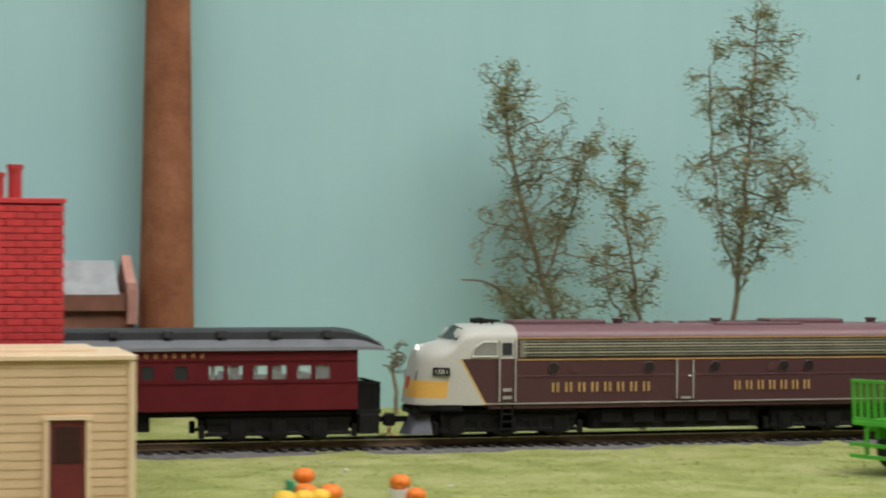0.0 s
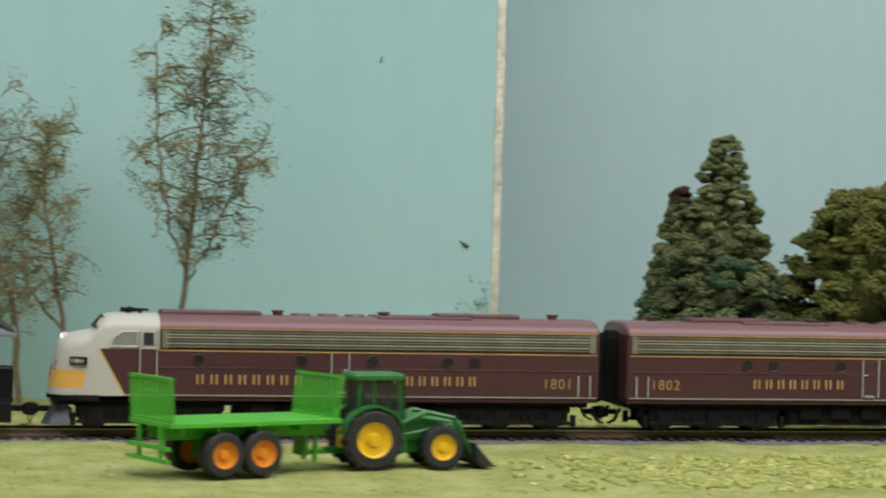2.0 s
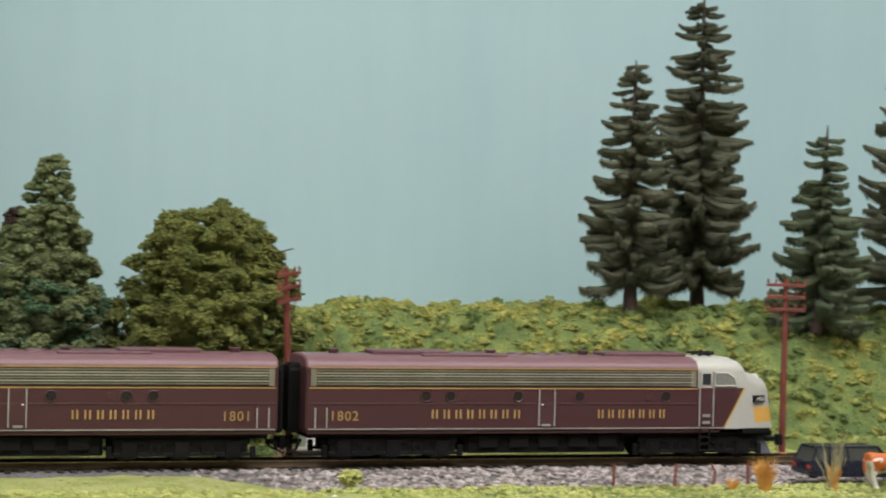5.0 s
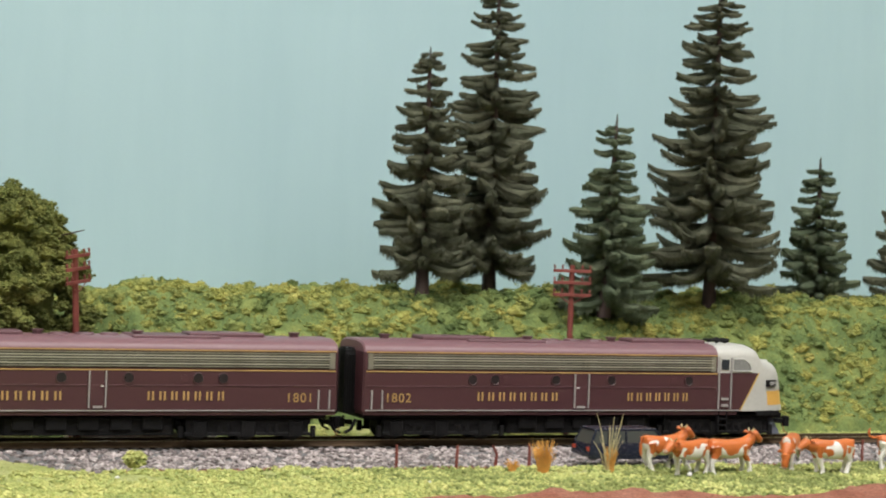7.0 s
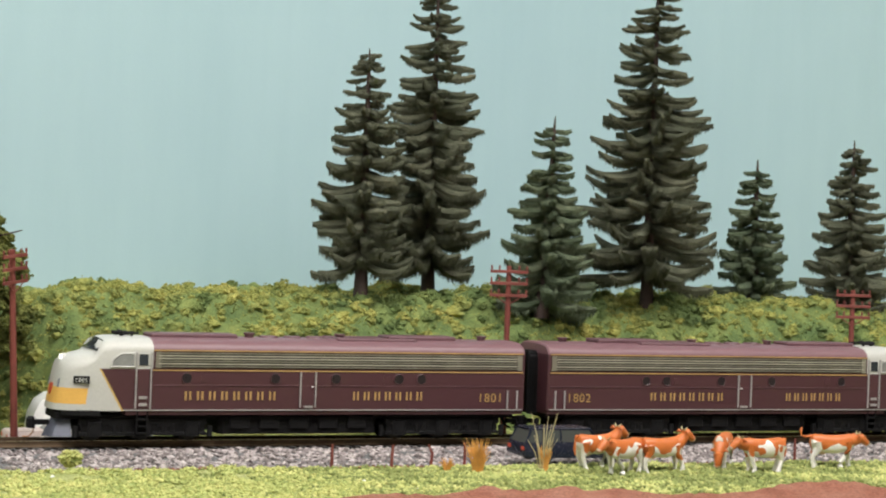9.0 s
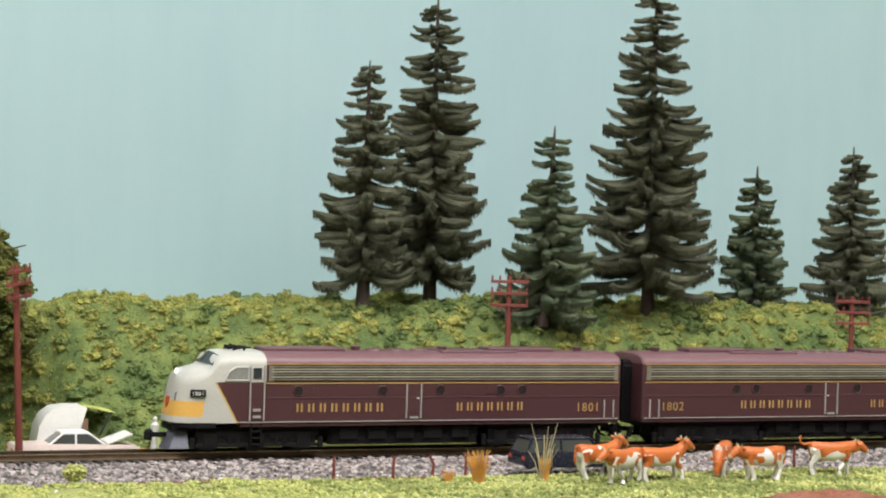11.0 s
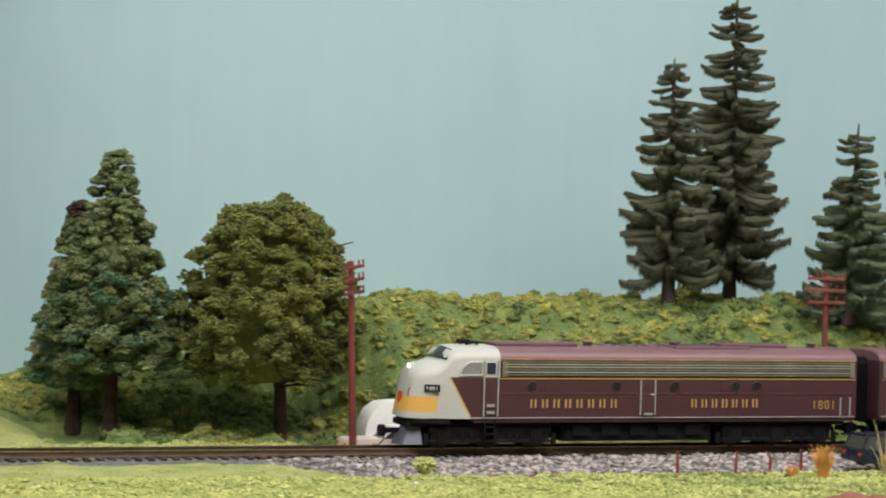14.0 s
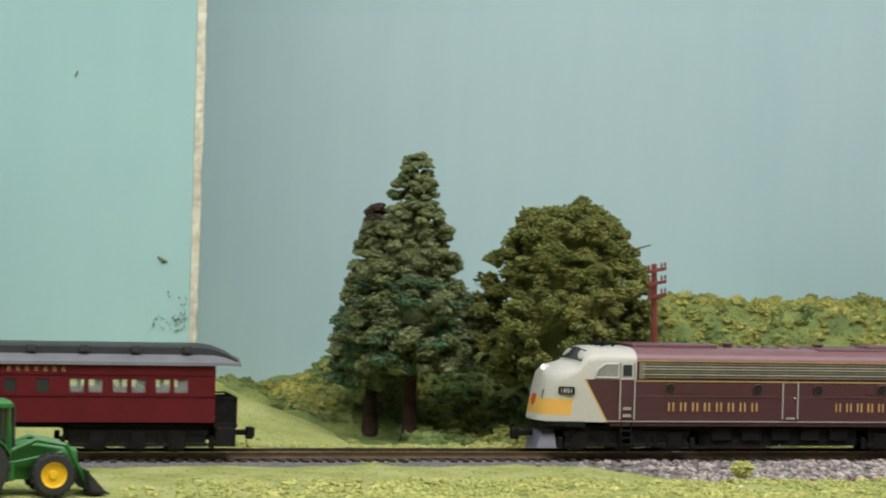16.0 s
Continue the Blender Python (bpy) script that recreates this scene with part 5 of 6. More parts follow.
def tractor(m):
    """Local x is ahead, y to its left; wheels stand on z = 0."""
    tr = thing("tractor", "green farm tractor with yellow rims and front loader", "tractor", m=m)
    ry = 0.0092
    for sgn in (-1, 1):
        wheel(tr, 0.0, sgn * ry, 0.0112, 0.0112, 0.0058, M_YELLOW, "rear_wheel")
        wheel(tr, 0.0282, sgn * (ry - 0.0006), 0.0081, 0.0081, 0.0050, M_YELLOW, "front_wheel")
        fe = Shape()
        rings = []
        for k in range(9):
            a = math.radians(20 + 150 * k / 8)
            rings.append([(q * math.cos(a), yy, 0.0112 + q * math.sin(a)) for q, yy in ((0.0122, sgn * 0.0060), (0.0122, sgn * 0.0122), (0.0129, sgn * 0.0122), (0.0129, sgn * 0.0060))])
        fe.loft(rings, close=True)
        part("fender", fe, M_GREEN, tr)
    b = Shape()
    b.box(-0.006, 0.010, -0.0062, 0.0062, 0.0075, 0.0170, c=0.001)
    b.box(0.008, 0.036, -0.0032, 0.0032, 0.0058, 0.0110, c=0.0008)
    part("chassis", b, M_GREEN, tr)
    hd = Shape().loft([[(x, -w, 0.0105), (x, -w, z - 0.0018), (x, -w * 0.6, z), (x, w * 0.6, z), (x, w, z - 0.0018), (x, w, 0.0105)] for x, w, z in ((0.011, 0.0050, 0.0212), (0.022, 0.0047, 0.0205), (0.034, 0.0040, 0.0190), (0.0385, 0.0034, 0.0172))], close=True)
    part("bonnet", hd, M_GREEN, tr, smooth=True)
    part("front_grille", Shape().box(0.0383, 0.0392, -0.0030, 0.0030, 0.0110, 0.0165, c=0.0003), M_TYRE, tr)
    # cab
    cab = Shape()
    for x in (-0.0055, 0.0120):
        for y in (-0.0072, 0.0072):
            top = (x * 0.9 + 0.0006, y * 0.92, 0.0338)
            cab.tube([(x, y, 0.0160), top], 0.0007, 6)
    cab.tube([(0.0010, -0.0072, 0.0170), (0.0010, -0.0067, 0.0338)], 0.0006, 6)
    cab.tube([(0.0010, 0.0072, 0.0170), (0.0010, 0.0067, 0.0338)], 0.0006, 6)
    part("cab_frame", cab, M_GREEN, tr)
    gl = Shape()
    for y in (-0.0068, 0.0066):
        gl.box(-0.0050, 0.0115, y, y + 0.0002, 0.0175, 0.0335)
    gl.box(-0.0050, -0.0048, -0.0066, 0.0066, 0.0185, 0.0335)
    gl.box(0.0113, 0.0115, -0.0066, 0.0066, 0.0205, 0.0335)
    part("cab_glass", gl, M_CLEARDARK, tr, "tinted cab glass")
    part("cab_roof", Shape().box(-0.0075, 0.0130, -0.0080, 0.0080, 0.0335, 0.0360, c=0.0010), M_GREEN, tr)
    seat = Shape().box(-0.0045, 0.0005, -0.003, 0.003, 0.0165, 0.0215, c=0.0006).box(-0.0055, -0.0040, -0.003, 0.003, 0.0165, 0.0275, c=0.0004)
    part("seat", seat, M_TYRE, tr)
    part("steering_wheel", Shape().tube([(0.0062 + 0.0004 * math.cos(q), 0.0022 * math.cos(q), 0.0245 + 0.0020 * math.sin(q)) for q in np.linspace(0, TAU, 13)], 0.0003, 5), M_TYRE, tr)
    part("exhaust", Shape().tube([(0.0135, -0.0056, 0.0170), (0.0135, -0.0058, 0.0330), (0.0128, -0.0058, 0.0345)], 0.0007, 8), M_TYRE, tr, "dark upright exhaust")
    for sgn in (-1, 1):
        la = Shape()
        la.tube([(0.010, sgn * 0.0066, 0.0160), (0.022, sgn * 0.0068, 0.0212), (0.0335, sgn * 0.0068, 0.0190), (0.0395, sgn * 0.0068, 0.0085), (0.0420, sgn * 0.0068, 0.0030)], [0.0010, 0.0011, 0.0010, 0.0009, 0.0007], 6)
        la.tube([(0.014, sgn * 0.0066, 0.0128), (0.033, sgn * 0.0068, 0.0165)], 0.0006, 6)
        part("loader_arm", la, M_GREEN, tr)
        part("step", Shape().box(0.0090, 0.0135, *sorted((sgn * 0.0070, sgn * 0.0095)), 0.0060, 0.0135, c=0.0004), M_GREEN, tr)
    bk = Shape()
    prof = [(0.0408, 0.0095), (0.0408, 0.0030), (0.0430, 0.0008), (0.0495, 0.0004), (0.0495, 0.0010), (0.0436, 0.0016), (0.0418, 0.0034), (0.0416, 0.0095)]
    bk.loft([[(x, y, z) for x, z in prof] for y in (-0.0115, 0.0115)], close=True)
    for y in (-0.0115, 0.0109):
        bk.loft([[(0.0408, yy, 0.0095), (0.0408, yy, 0.0030), (0.0430, yy, 0.0006), (0.0490, yy, 0.0006)] for yy in (y, y + 0.0006)], close=True)
    part("loader_bucket", bk, M_TYRE, tr, "dark loader bucket resting on the grass")
    part("hitch", Shape().box(-0.0165, -0.005, -0.0012, 0.0012, 0.0060, 0.0078), M_GREEN, tr)
    part("gearbox", Shape().box(-0.0100, -0.0050, -0.0035, 0.0035, 0.0075, 0.0150, c=0.0008), M_YELLOW, tr)


def tinted():
    m, t, b = nodes_of("tinted_glass")
    b.inputs["Base Color"].default_value = (0.05, 0.06, 0.055, 1)
    b.inputs["Roughness"].default_value = 0.06
    b.inputs["Alpha"].default_value = 0.25
    return m


M_CLEARDARK = tinted()


def trailer(m):
    """Flat hay trailer with slatted ends; local x ahead, tandem axle near its rear third."""
    tl = thing("hay_trailer", "bright green flat trailer with slatted ends, orange rims", "trailer", m=m)
    L0, L1, W = -0.0320, 0.0390, 0.0160
    part("deck", Shape().box(L0, L1, -W, W, 0.0190, 0.0208, c=0.0003), M_LIME, tl)
    for y in (-0.0060, 0.0060):
        part("chassis_beam", Shape().box(L0 + 0.003, L1 - 0.002, y - 0.0008, y + 0.0008, 0.0140, 0.0190), M_LIME, tl)
    for x in (L0 + 0.006, -0.012, 0.004, 0.022):
        part("cross_beam", Shape().box(x, x + 0.0012, -0.0140, 0.0140, 0.0165, 0.0190), M_LIME, tl)
    for z in (0.0065, 0.0110):
        part("bumper_bar", Shape().box(L0 - 0.0014, L0, -W, W, z, z + 0.0014), M_LIME, tl)
    for y in (-0.0085, 0.0080):
        part("bumper_post", Shape().box(L0 - 0.0004, L0 + 0.0010, y, y + 0.0012, 0.0062, 0.0192), M_LIME, tl)
    for x, tilt in ((L0 + 0.0010, -4), (L1 - 0.0020, 7)):
        gate = part("end_gate", Shape().box(-0.0006, 0.0006, -W, W, 0.0, 0.0012).box(-0.0006, 0.0006, -W, W, 0.0150, 0.0162), M_LIME, tl, m=pose(x, 0, 0.0206, 0, tilt, 0))
        for y in np.linspace(-W, W - 0.0013, 10):
            part("slat", Shape().box(-0.0004, 0.0004, y, y + 0.0013, 0.0010, 0.0152), M_LIME, gate)
    for x in (-0.0100, 0.0060):
        for sgn in (-1, 1):
            wheel(tl, x, sgn * 0.0125, 0.0089, 0.0081, 0.0074, M_ORANGE, "wheel", 0)
        part("axle_beam", Shape().box(x - 0.0006, x + 0.0006, -0.0090, 0.0090, 0.0066, 0.0080), M_LIME, tl)
    part("spring_beam", Shape().box(-0.0105, 0.0065, -0.0072, -0.0060, 0.0080, 0.0140).box(-0.0105, 0.0065, 0.0060, 0.0072, 0.0080, 0.0140), M_LIME, tl)
    part("drawbar", Shape().box(0.030, 0.0500, -0.0010, 0.0010, 0.0062, 0.0080).box(0.030, 0.032, -0.0040, 0.0040, 0.0062, 0.0190), M_LIME, tl)
    for y in (-0.004, 0.004):
        part("stand", Shape().box(0.034, 0.0355, y - 0.0007, y + 0.0007, 0.0040, 0.0190), M_LIME, tl)


GZ = -0.0040
tractor(pose(-0.3038, -0.1130, GZ + 0.0002, 0, 0, 8))
trailer(pose(-0.3580, -0.1310, GZ - 0.0006, 0, 0, 22))


def cow(m, head="up", seed=0):
    """Small moulded cow in parts; local x ahead, hooves on z = 0."""
    r = np.random.default_rng(seed)
    c = thing("cow", "tan and white moulded toy cow standing on the grass", "cow", "grazing cows", m=m)

    def rings(rows, n=14):
        # square-shouldered rings: flat flanks and a level back
        def sq(v):
            return math.copysign(abs(v) ** 0.75, v)
        return [[(x, w * sq(math.cos(TAU * k / n)), z + hh * sq(math.sin(TAU * k / n))) for k in range(n)] for x, z, w, hh in rows]

    b = Shape().loft(rings([(-0.0121, 0.0128, 0.0012, 0.0014), (-0.0114, 0.0124, 0.0028, 0.0030), (-0.0092, 0.0119, 0.0035, 0.0041), (-0.005, 0.0112, 0.0039, 0.0044), (0.000, 0.0108, 0.0041, 0.0045), (0.0045, 0.0112, 0.0038, 0.0044), (0.0080, 0.0118, 0.0033, 0.0042), (0.0104, 0.0126, 0.0026, 0.0034), (0.0118, 0.0132, 0.0016, 0.0022)]), close=True)
    part("torso", b, M_COW, c, smooth=True)
    for x, y, hind in ((-0.0092, -0.0023, 1), (-0.0086, 0.0023, 1), (0.0070, -0.0021, 0), (0.0080, 0.0021, 0)):
        s = r.normal(0, 0.0022)
        knee = -0.0012 if hind else 0.0006
        lg = Shape().tube([(x, y, 0.0125), (x + 0.0006, y, 0.0090), (x + knee + 0.5 * s, y, 0.0054), (x + s + knee * 0.4, y, 0.0024), (x + s, y, 0.0010), (x + s + 0.0004, y, -0.0003)], [0.0028 if hind else 0.0023, 0.0022 if hind else 0.0017, 0.00115, 0.00095, 0.0011, 0.0013], 9)
        part("leg", lg, M_COW, c, "white leg", smooth=True)
    if head == "up":
        nk = [(0.0082, 0, 0.0126), (0.0110, 0, 0.0144), (0.0134, 0, 0.0164)]
        hd = [(0.0122, 0, 0.0178), (0.0140, 0, 0.0174), (0.0160, 0, 0.0160), (0.0178, 0, 0.0147), (0.0184, 0, 0.0141)]
    elif head == "level":
        nk = [(0.0082, 0, 0.0126), (0.0116, 0, 0.0130), (0.0142, 0, 0.0134)]
        hd = [(0.0132, 0, 0.0146), (0.0148, 0, 0.0142), (0.0168, 0, 0.0128), (0.0186, 0, 0.0114), (0.0191, 0, 0.0108)]
    else:
        nk = [(0.0082, 0, 0.0122), (0.0110, 0, 0.0100), (0.0126, 0, 0.0074)]
        hd = [(0.0120, 0, 0.0082), (0.0134, 0, 0.0066), (0.0142, 0, 0.0042), (0.0146, 0, 0.0018), (0.0146, 0, 0.0008)]
    part("neck", Shape().tube(nk, [0.0036, 0.0029, 0.0022], 12), M_COWHEAD, c, smooth=True)
    h = part("head", Shape().tube(hd, [0.0015, 0.0024, 0.0019, 0.0015, 0.0009], 12), M_COWHEAD, c, smooth=True)
    part("muzzle", Shape().tube([hd[3], hd[4]], [0.00155, 0.0010], 10), M_MUZZLE, h, "pale pink muzzle", smooth=True)
    p = hd[0]
    for sgn in (-1, 1):
        part("ear", Shape().tube([(p[0], sgn * 0.0014, p[2] + 0.0003), (p[0] - 0.0005, sgn * 0.0030, p[2] + 0.0008), (p[0] - 0.0006, sgn * 0.0042, p[2] + 0.0003)], [0.0004, 0.0009, 0.0003], 7), M_COWHEAD, h)
        part("horn", Shape().tube([(p[0], sgn * 0.0008, p[2] + 0.0012), (p[0] + 0.0002, sgn * 0.0018, p[2] + 0.0020), (p[0] + 0.0006, sgn * 0.0021, p[2] + 0.0028)], [0.0005, 0.0004, 0.0002], 6), M_PALESTRAW, h)
    sw = r.uniform(-0.001, 0.001)
    curled = [(-0.0116, 0, 0.0150), (-0.0145, 0, 0.0144), (-0.0168, 0, 0.0152), (-0.0172, 0, 0.0176), (-0.0166, 0, 0.0190)]
    hanging = [(-0.0116, 0, 0.0152), (-0.0132, sw, 0.0150), (-0.0138, sw * 2, 0.0120), (-0.0138, sw * 2, 0.0090), (-0.0134, sw * 2, 0.0064)]
    part("tail", Shape().tube(hanging if seed % 3 else curled, [0.0007, 0.0006, 0.0005, 0.0007, 0.0003], 7), M_COWHEAD, c, smooth=True)
    part("udder", Shape().tube([(-0.0056, 0, 0.0080), (-0.0054, 0, 0.0064), (-0.0054, 0, 0.0058)], [0.0024, 0.0018, 0.0006], 9), M_MUZZLE, c, smooth=True)


M_COWHEAD = paint("cow_tan", (0.56, 0.15, 0.035), 0.42, 0, 0.12)
M_MUZZLE = paint("cow_muzzle", (0.72, 0.50, 0.42), 0.45, 0, 0.08)
cow(pose(0.274, -0.092, GZ, 0, 0, 12), "up", 1)
cow(pose(0.2775, -0.112, GZ, 0, 0, 205), "level", 2)
cow(pose(0.3000, -0.108, GZ, 0, 0, 8), "up", 4)
cow(pose(0.3415, -0.094, GZ, 0, 0, 230), "down", 5)
cow(pose(0.3520, -0.113, GZ, 0, 0, 185), "level", 7)
cow(pose(0.4005, -0.099, GZ, 0, 0, -8), "level", 9)


def straw(x, y, n, h, spread, mat, seed, label):
    r = np.random.default_rng(seed)
    s = Shape()
    for _ in range(n):
        a, d = r.uniform(0, TAU), spread * r.uniform(0, 0.35)
        px, py = d * math.cos(a), d * math.sin(a)
        q, hh = spread * r.uniform(0.2, 1.0), h * r.uniform(0.45, 1.0)
        s.tube([(px, py, -0.001), (px + 0.4 * q * math.cos(a), py + 0.4 * q * math.sin(a), 0.6 * hh), (px + q * math.cos(a), py + q * math.sin(a), hh)], [0.00025, 0.0002, 0.0001], 4)
    solid("straw_tuft", s, mat, label, "straw", "straw tufts", m=pose(x, y, GZ))


straw(0.2085, -0.102, 130, 0.0155, 0.0055, M_STRAW, 1, "orange dry straw tuft in the grass")
straw(0.2435, -0.100, 60, 0.012, 0.003, M_STRAW, 2, "orange straw tuft with tall pale stalks beside it")
straw(0.2430, -0.099, 20, 0.0270, 0.0065, M_PALESTRAW, 3, "tall pale dry stalks beside the dark car")
straw(0.1960, -0.096, 40, 0.0060, 0.003, M_STRAW, 4, "small orange straw tuft in the grass")


def fence_post(x, y, h, seed):
    r = np.random.default_rng(seed)
    s = Shape().tube([(0, 0, -0.003), (r.normal(0, 0.0003), 0, h * 0.5), (r.normal(0, 0.0006), 0, h)], [0.0008, 0.0007, 0.0006], 6)
    solid("fence_post", s, M_POLE, "thin red-brown wooden fence post in the grass", "fence post", "fence posts", m=pose(x, y, GZ))


for k, (x, y) in enumerate(((0.147, -0.078), (0.1745, -0.082), (0.2225, -0.056), (0.2035 - 0.001, -0.062), (0.398, -0.070), (0.452, -0.075))):
    fence_post(x, y, 0.0105 if k in (0, 1, 4) else 0.008, k)


def sedan(name, label, m, mats, estate):
    """Small model car; local x ahead, tyres on z = 0."""
    body_m, top_m = mats
    car = thing(name, label, "car", m=m)
    L, W = (0.0285 if estate else 0.0312), 0.0098
    lower = [(-L, 0.0040, 0.0085), (-L + 0.001, 0.0032, 0.0098), (-0.012, 0.0026, 0.0102), (0.0, 0.0026, 0.0101), (0.012, 0.0026, 0.0098), (L - 0.002, 0.0030, 0.0092), (L, 0.0040, 0.0080)]
    s = Shape()
    s.loft([[(x, -W, z0), (x, -W - 0.0002, (z0 + z1) / 2), (x, -W + 0.0008, z1), (x, W - 0.0008, z1), (x, W + 0.0002, (z0 + z1) / 2), (x, W, z0)] for x, z0, z1 in lower], close=True)
    part("body", s, body_m, car, smooth=True)
    xs = (-0.0275, -0.0245, 0.0065, 0.0125) if estate else (-0.0135, -0.0068, 0.0058, 0.0135)
    g = Shape()
    zt = 0.0162 if estate else 0.0152
    g.loft([[(x, y, z) for x, y, z in ((xs[0], yy * (W - 0.0010), 0.0098), (xs[1], yy * (W - 0.0022), zt), (xs[2], yy * (W - 0.0022), zt), (xs[3], yy * (W - 0.0010), 0.0098))] for yy in (-1, 1)], close=True)
    part("greenhouse", g, M_CARGLASS, car, "dark car windows")
    part("car_roof", Shape().box(xs[1] - 0.0006, xs[2] + 0.0006, -W + 0.0020, W - 0.0020, zt - 0.0004, zt + 0.0006, c=0.0003), top_m, car)
    for sgn in (-1, 1):
        y = sgn * (W - 0.0014)
        for x in ((xs[1] + xs[2]) / 2, xs[1] + 0.2 * (xs[2] - xs[1])) if estate else ((xs[1] + xs[2]) / 2,):
            part("pillar", Shape().tube([(x, sgn * (W - 0.0009), 0.0098), (x, sgn * (W - 0.0021), zt)], 0.0005, 6), top_m, car)
        for a, b in ((0, 1), (3, 2)):
            part("pillar", Shape().tube([(xs[a], sgn * (W - 0.0009), 0.0098), (xs[b], sgn * (W - 0.0021), zt)], 0.0006, 6), top_m, car)
        for x in ((-0.0175, 0.0180) if estate else (-0.0195, 0.0195)):
            wh = part("wheel", Shape().disc(0, -0.001, 0, 0.0036, 0.002, "y", 20), M_TYRE, car, m=pose(x, sgn * (W - 0.0008), 0.0036))
            part("hubcap", Shape().disc(0, -0.0013 if sgn < 0 else 0.001, 0, 0.0018, 0.0003, "y", 14), M_CHROME, wh)
        part("headlight", Shape().disc(L - 0.0006, sgn * 0.0072, 0.0072, 0.0012, 0.0007, "x", 12), M_WHITE, car)
        part("taillight", Shape().box(-L - 0.0003, -L + 0.0003, *sorted((sgn * 0.0060, sgn * 0.0088)), 0.0064, 0.0082), M_RED, car)
    for x in (-L - 0.0008, L - 0.0004):
        part("bumper", Shape().box(x, x + 0.0012, -W + 0.0004, W - 0.0004, 0.0042, 0.0056, c=0.0003), M_CHROME if not estate else body_m, car)
    return car


sedan("estate_car", "dark navy estate car parked beside the track", pose(0.2755, -0.0610, GZ - 0.0006, 0, 0, 0), (M_NAVY, M_NAVY), True)
wc = sedan("coupe_car", "pale pink coupe with white roof and raised bonnet", pose(0.0560, 0.0460, GZ - 0.0056, 0, 0, -2), (M_PINK, M_CREAMW), False)
part("bonnet", Shape().box(0.0, 0.0135, -0.0085, 0.0085, -0.0003, 0.0007, c=0.0003), M_CREAMW, wc, "raised bonnet", m=pose(0.0150, 0, 0.0100, 0, -20, 0))


def caravan(m):
    """Little round-topped white camper with a striped awning."""
    cv = thing("camper_trailer", "white round-topped camper trailer with striped awning", "camper", m=m)
    out = [(-0.0150, 0.0050), (-0.0150, 0.0090), (-0.0138, 0.0160), (-0.0110, 0.0215), (-0.0060, 0.0250), (0.0010, 0.0258), (0.0090, 0.0258), (0.0098, 0.0250), (0.0070, 0.0150), (0.0060, 0.0050)]
    part("shell", Shape().loft([[(x, y, z) for x, z in out] for y in (-0.0100, -0.0092, 0.0092, 0.0100)], close=True), M_CREAMW, cv, "glossy white shell", smooth=True)
    for k in range(9):
        y = -0.0100 + k * 0.0022
        st = Shape().loft([[(0.0085, yy, 0.0258), (0.0240, yy, 0.0225), (0.0240, yy, 0.0229), (0.0085, yy, 0.0263)] for yy in (y, y + 0.0022)], close=True)
        part("awning_stripe", st, M_AWN1 if k % 2 else M_AWN2, cv)
    for y in (-0.009, 0.009):
        part("awning_pole", Shape().tube([(0.0225, y, 0.0230), (0.0165, y, 0.0110)], 0.0005, 6), M_TYRE, cv)
    part("interior_box", Shape().box(0.0065, 0.0110, -0.0075, -0.0005, 0.0060, 0.0195), M_BROWNBOX, cv, "brown cabinet inside")
    for sgn in (-1, 1):
        part("wheel", Shape().disc(-0.003, sgn * 0.0096 - 0.001, 0.0036, 0.0036, 0.002, "y", 18), M_TYRE, cv)


M_AWN1 = paint("awning_green", (0.10, 0.30, 0.04), 0.6)
M_AWN2 = paint("awning_yellow", (0.72, 0.68, 0.20), 0.6)
M_BROWNBOX = paint("brown_cabinet", (0.28, 0.16, 0.10), 0.6)
caravan(pose(0.0560, 0.0690, GZ - 0.0050, 0, 0, -2))
fig = Shape().tube([(0, 0, 0), (0, 0, 0.007), (0.0002, 0, 0.0120), (0.0002, 0, 0.0136)], [0.0020, 0.0018, 0.0022, 0.0008], 9)
fig.tube([(0.0002, 0, 0.0136), (0.0002, 0, 0.0148), (0.0002, 0, 0.0164)], [0.0007, 0.0013, 0.0006], 9)
solid("toy_figurine", fig, M_WHITE, "plain pale moulded toy figurine behind the track", "figurine", m=pose(0.0985, 0.052, GZ), smooth=True)


# ------------------------------------------------------------------ left end: factory, brick block, clapboard house, pumpkin stall
def brick_paint(name, c, mortar, bw, bh):
    m, t, b = nodes_of(name)
    n = noise_tex(t, 300, 4)
    o = t.nodes.new("ShaderNodeObjectInfo").outputs["Random"]
    col = mixed(t, tuple(v * 0.75 for v in c), tuple(min(1, v * 1.25) for v in c), n)
    col = mixed(t, col, ramp(t, o, [(0, (0.8, 0.8, 0.8)), (1, (1.1, 1.05, 1.0))]), 0.6, "MULTIPLY")
    t.links.new(col, b.inputs["Base Color"])
    b.inputs["Roughness"].default_value = 0.6
    bump(t, b, noise_tex(t, 1200, 4), 0.3, 0.0003)
    return m


M_BRICK = brick_paint("red_brick", (0.50, 0.035, 0.04), (0.3, 0.03, 0.03), 0.003, 0.001)
M_BRICKJOINT = paint("red_joint", (0.26, 0.02, 0.025), 0.8)
M_STACK = tints("chimney_brick", [(0.2, (0.17, 0.065, 0.035)), (0.5, (0.30, 0.125, 0.065)), (0.8, (0.42, 0.19, 0.11))], 45, 600, island=0.0, vary=0.25)
M_FACTORY = paint("factory_brown", (0.20, 0.085, 0.055), 0.7, 0, 0.2)
M_FACTROOF = paint("factory_roof", (0.336, 0.350, 0.364), 0.7, 0, 0.15)
M_PARAPET = paint("parapet_pink", (0.42, 0.21, 0.17), 0.7)
M_TAN = paint("tan_clapboard", (0.62, 0.44, 0.27), 0.55, 0, 0.06)
M_DOORPANE = paint("dark_door_pane", (0.035, 0.008, 0.010), 0.35, 0, 0.1, relief=0)
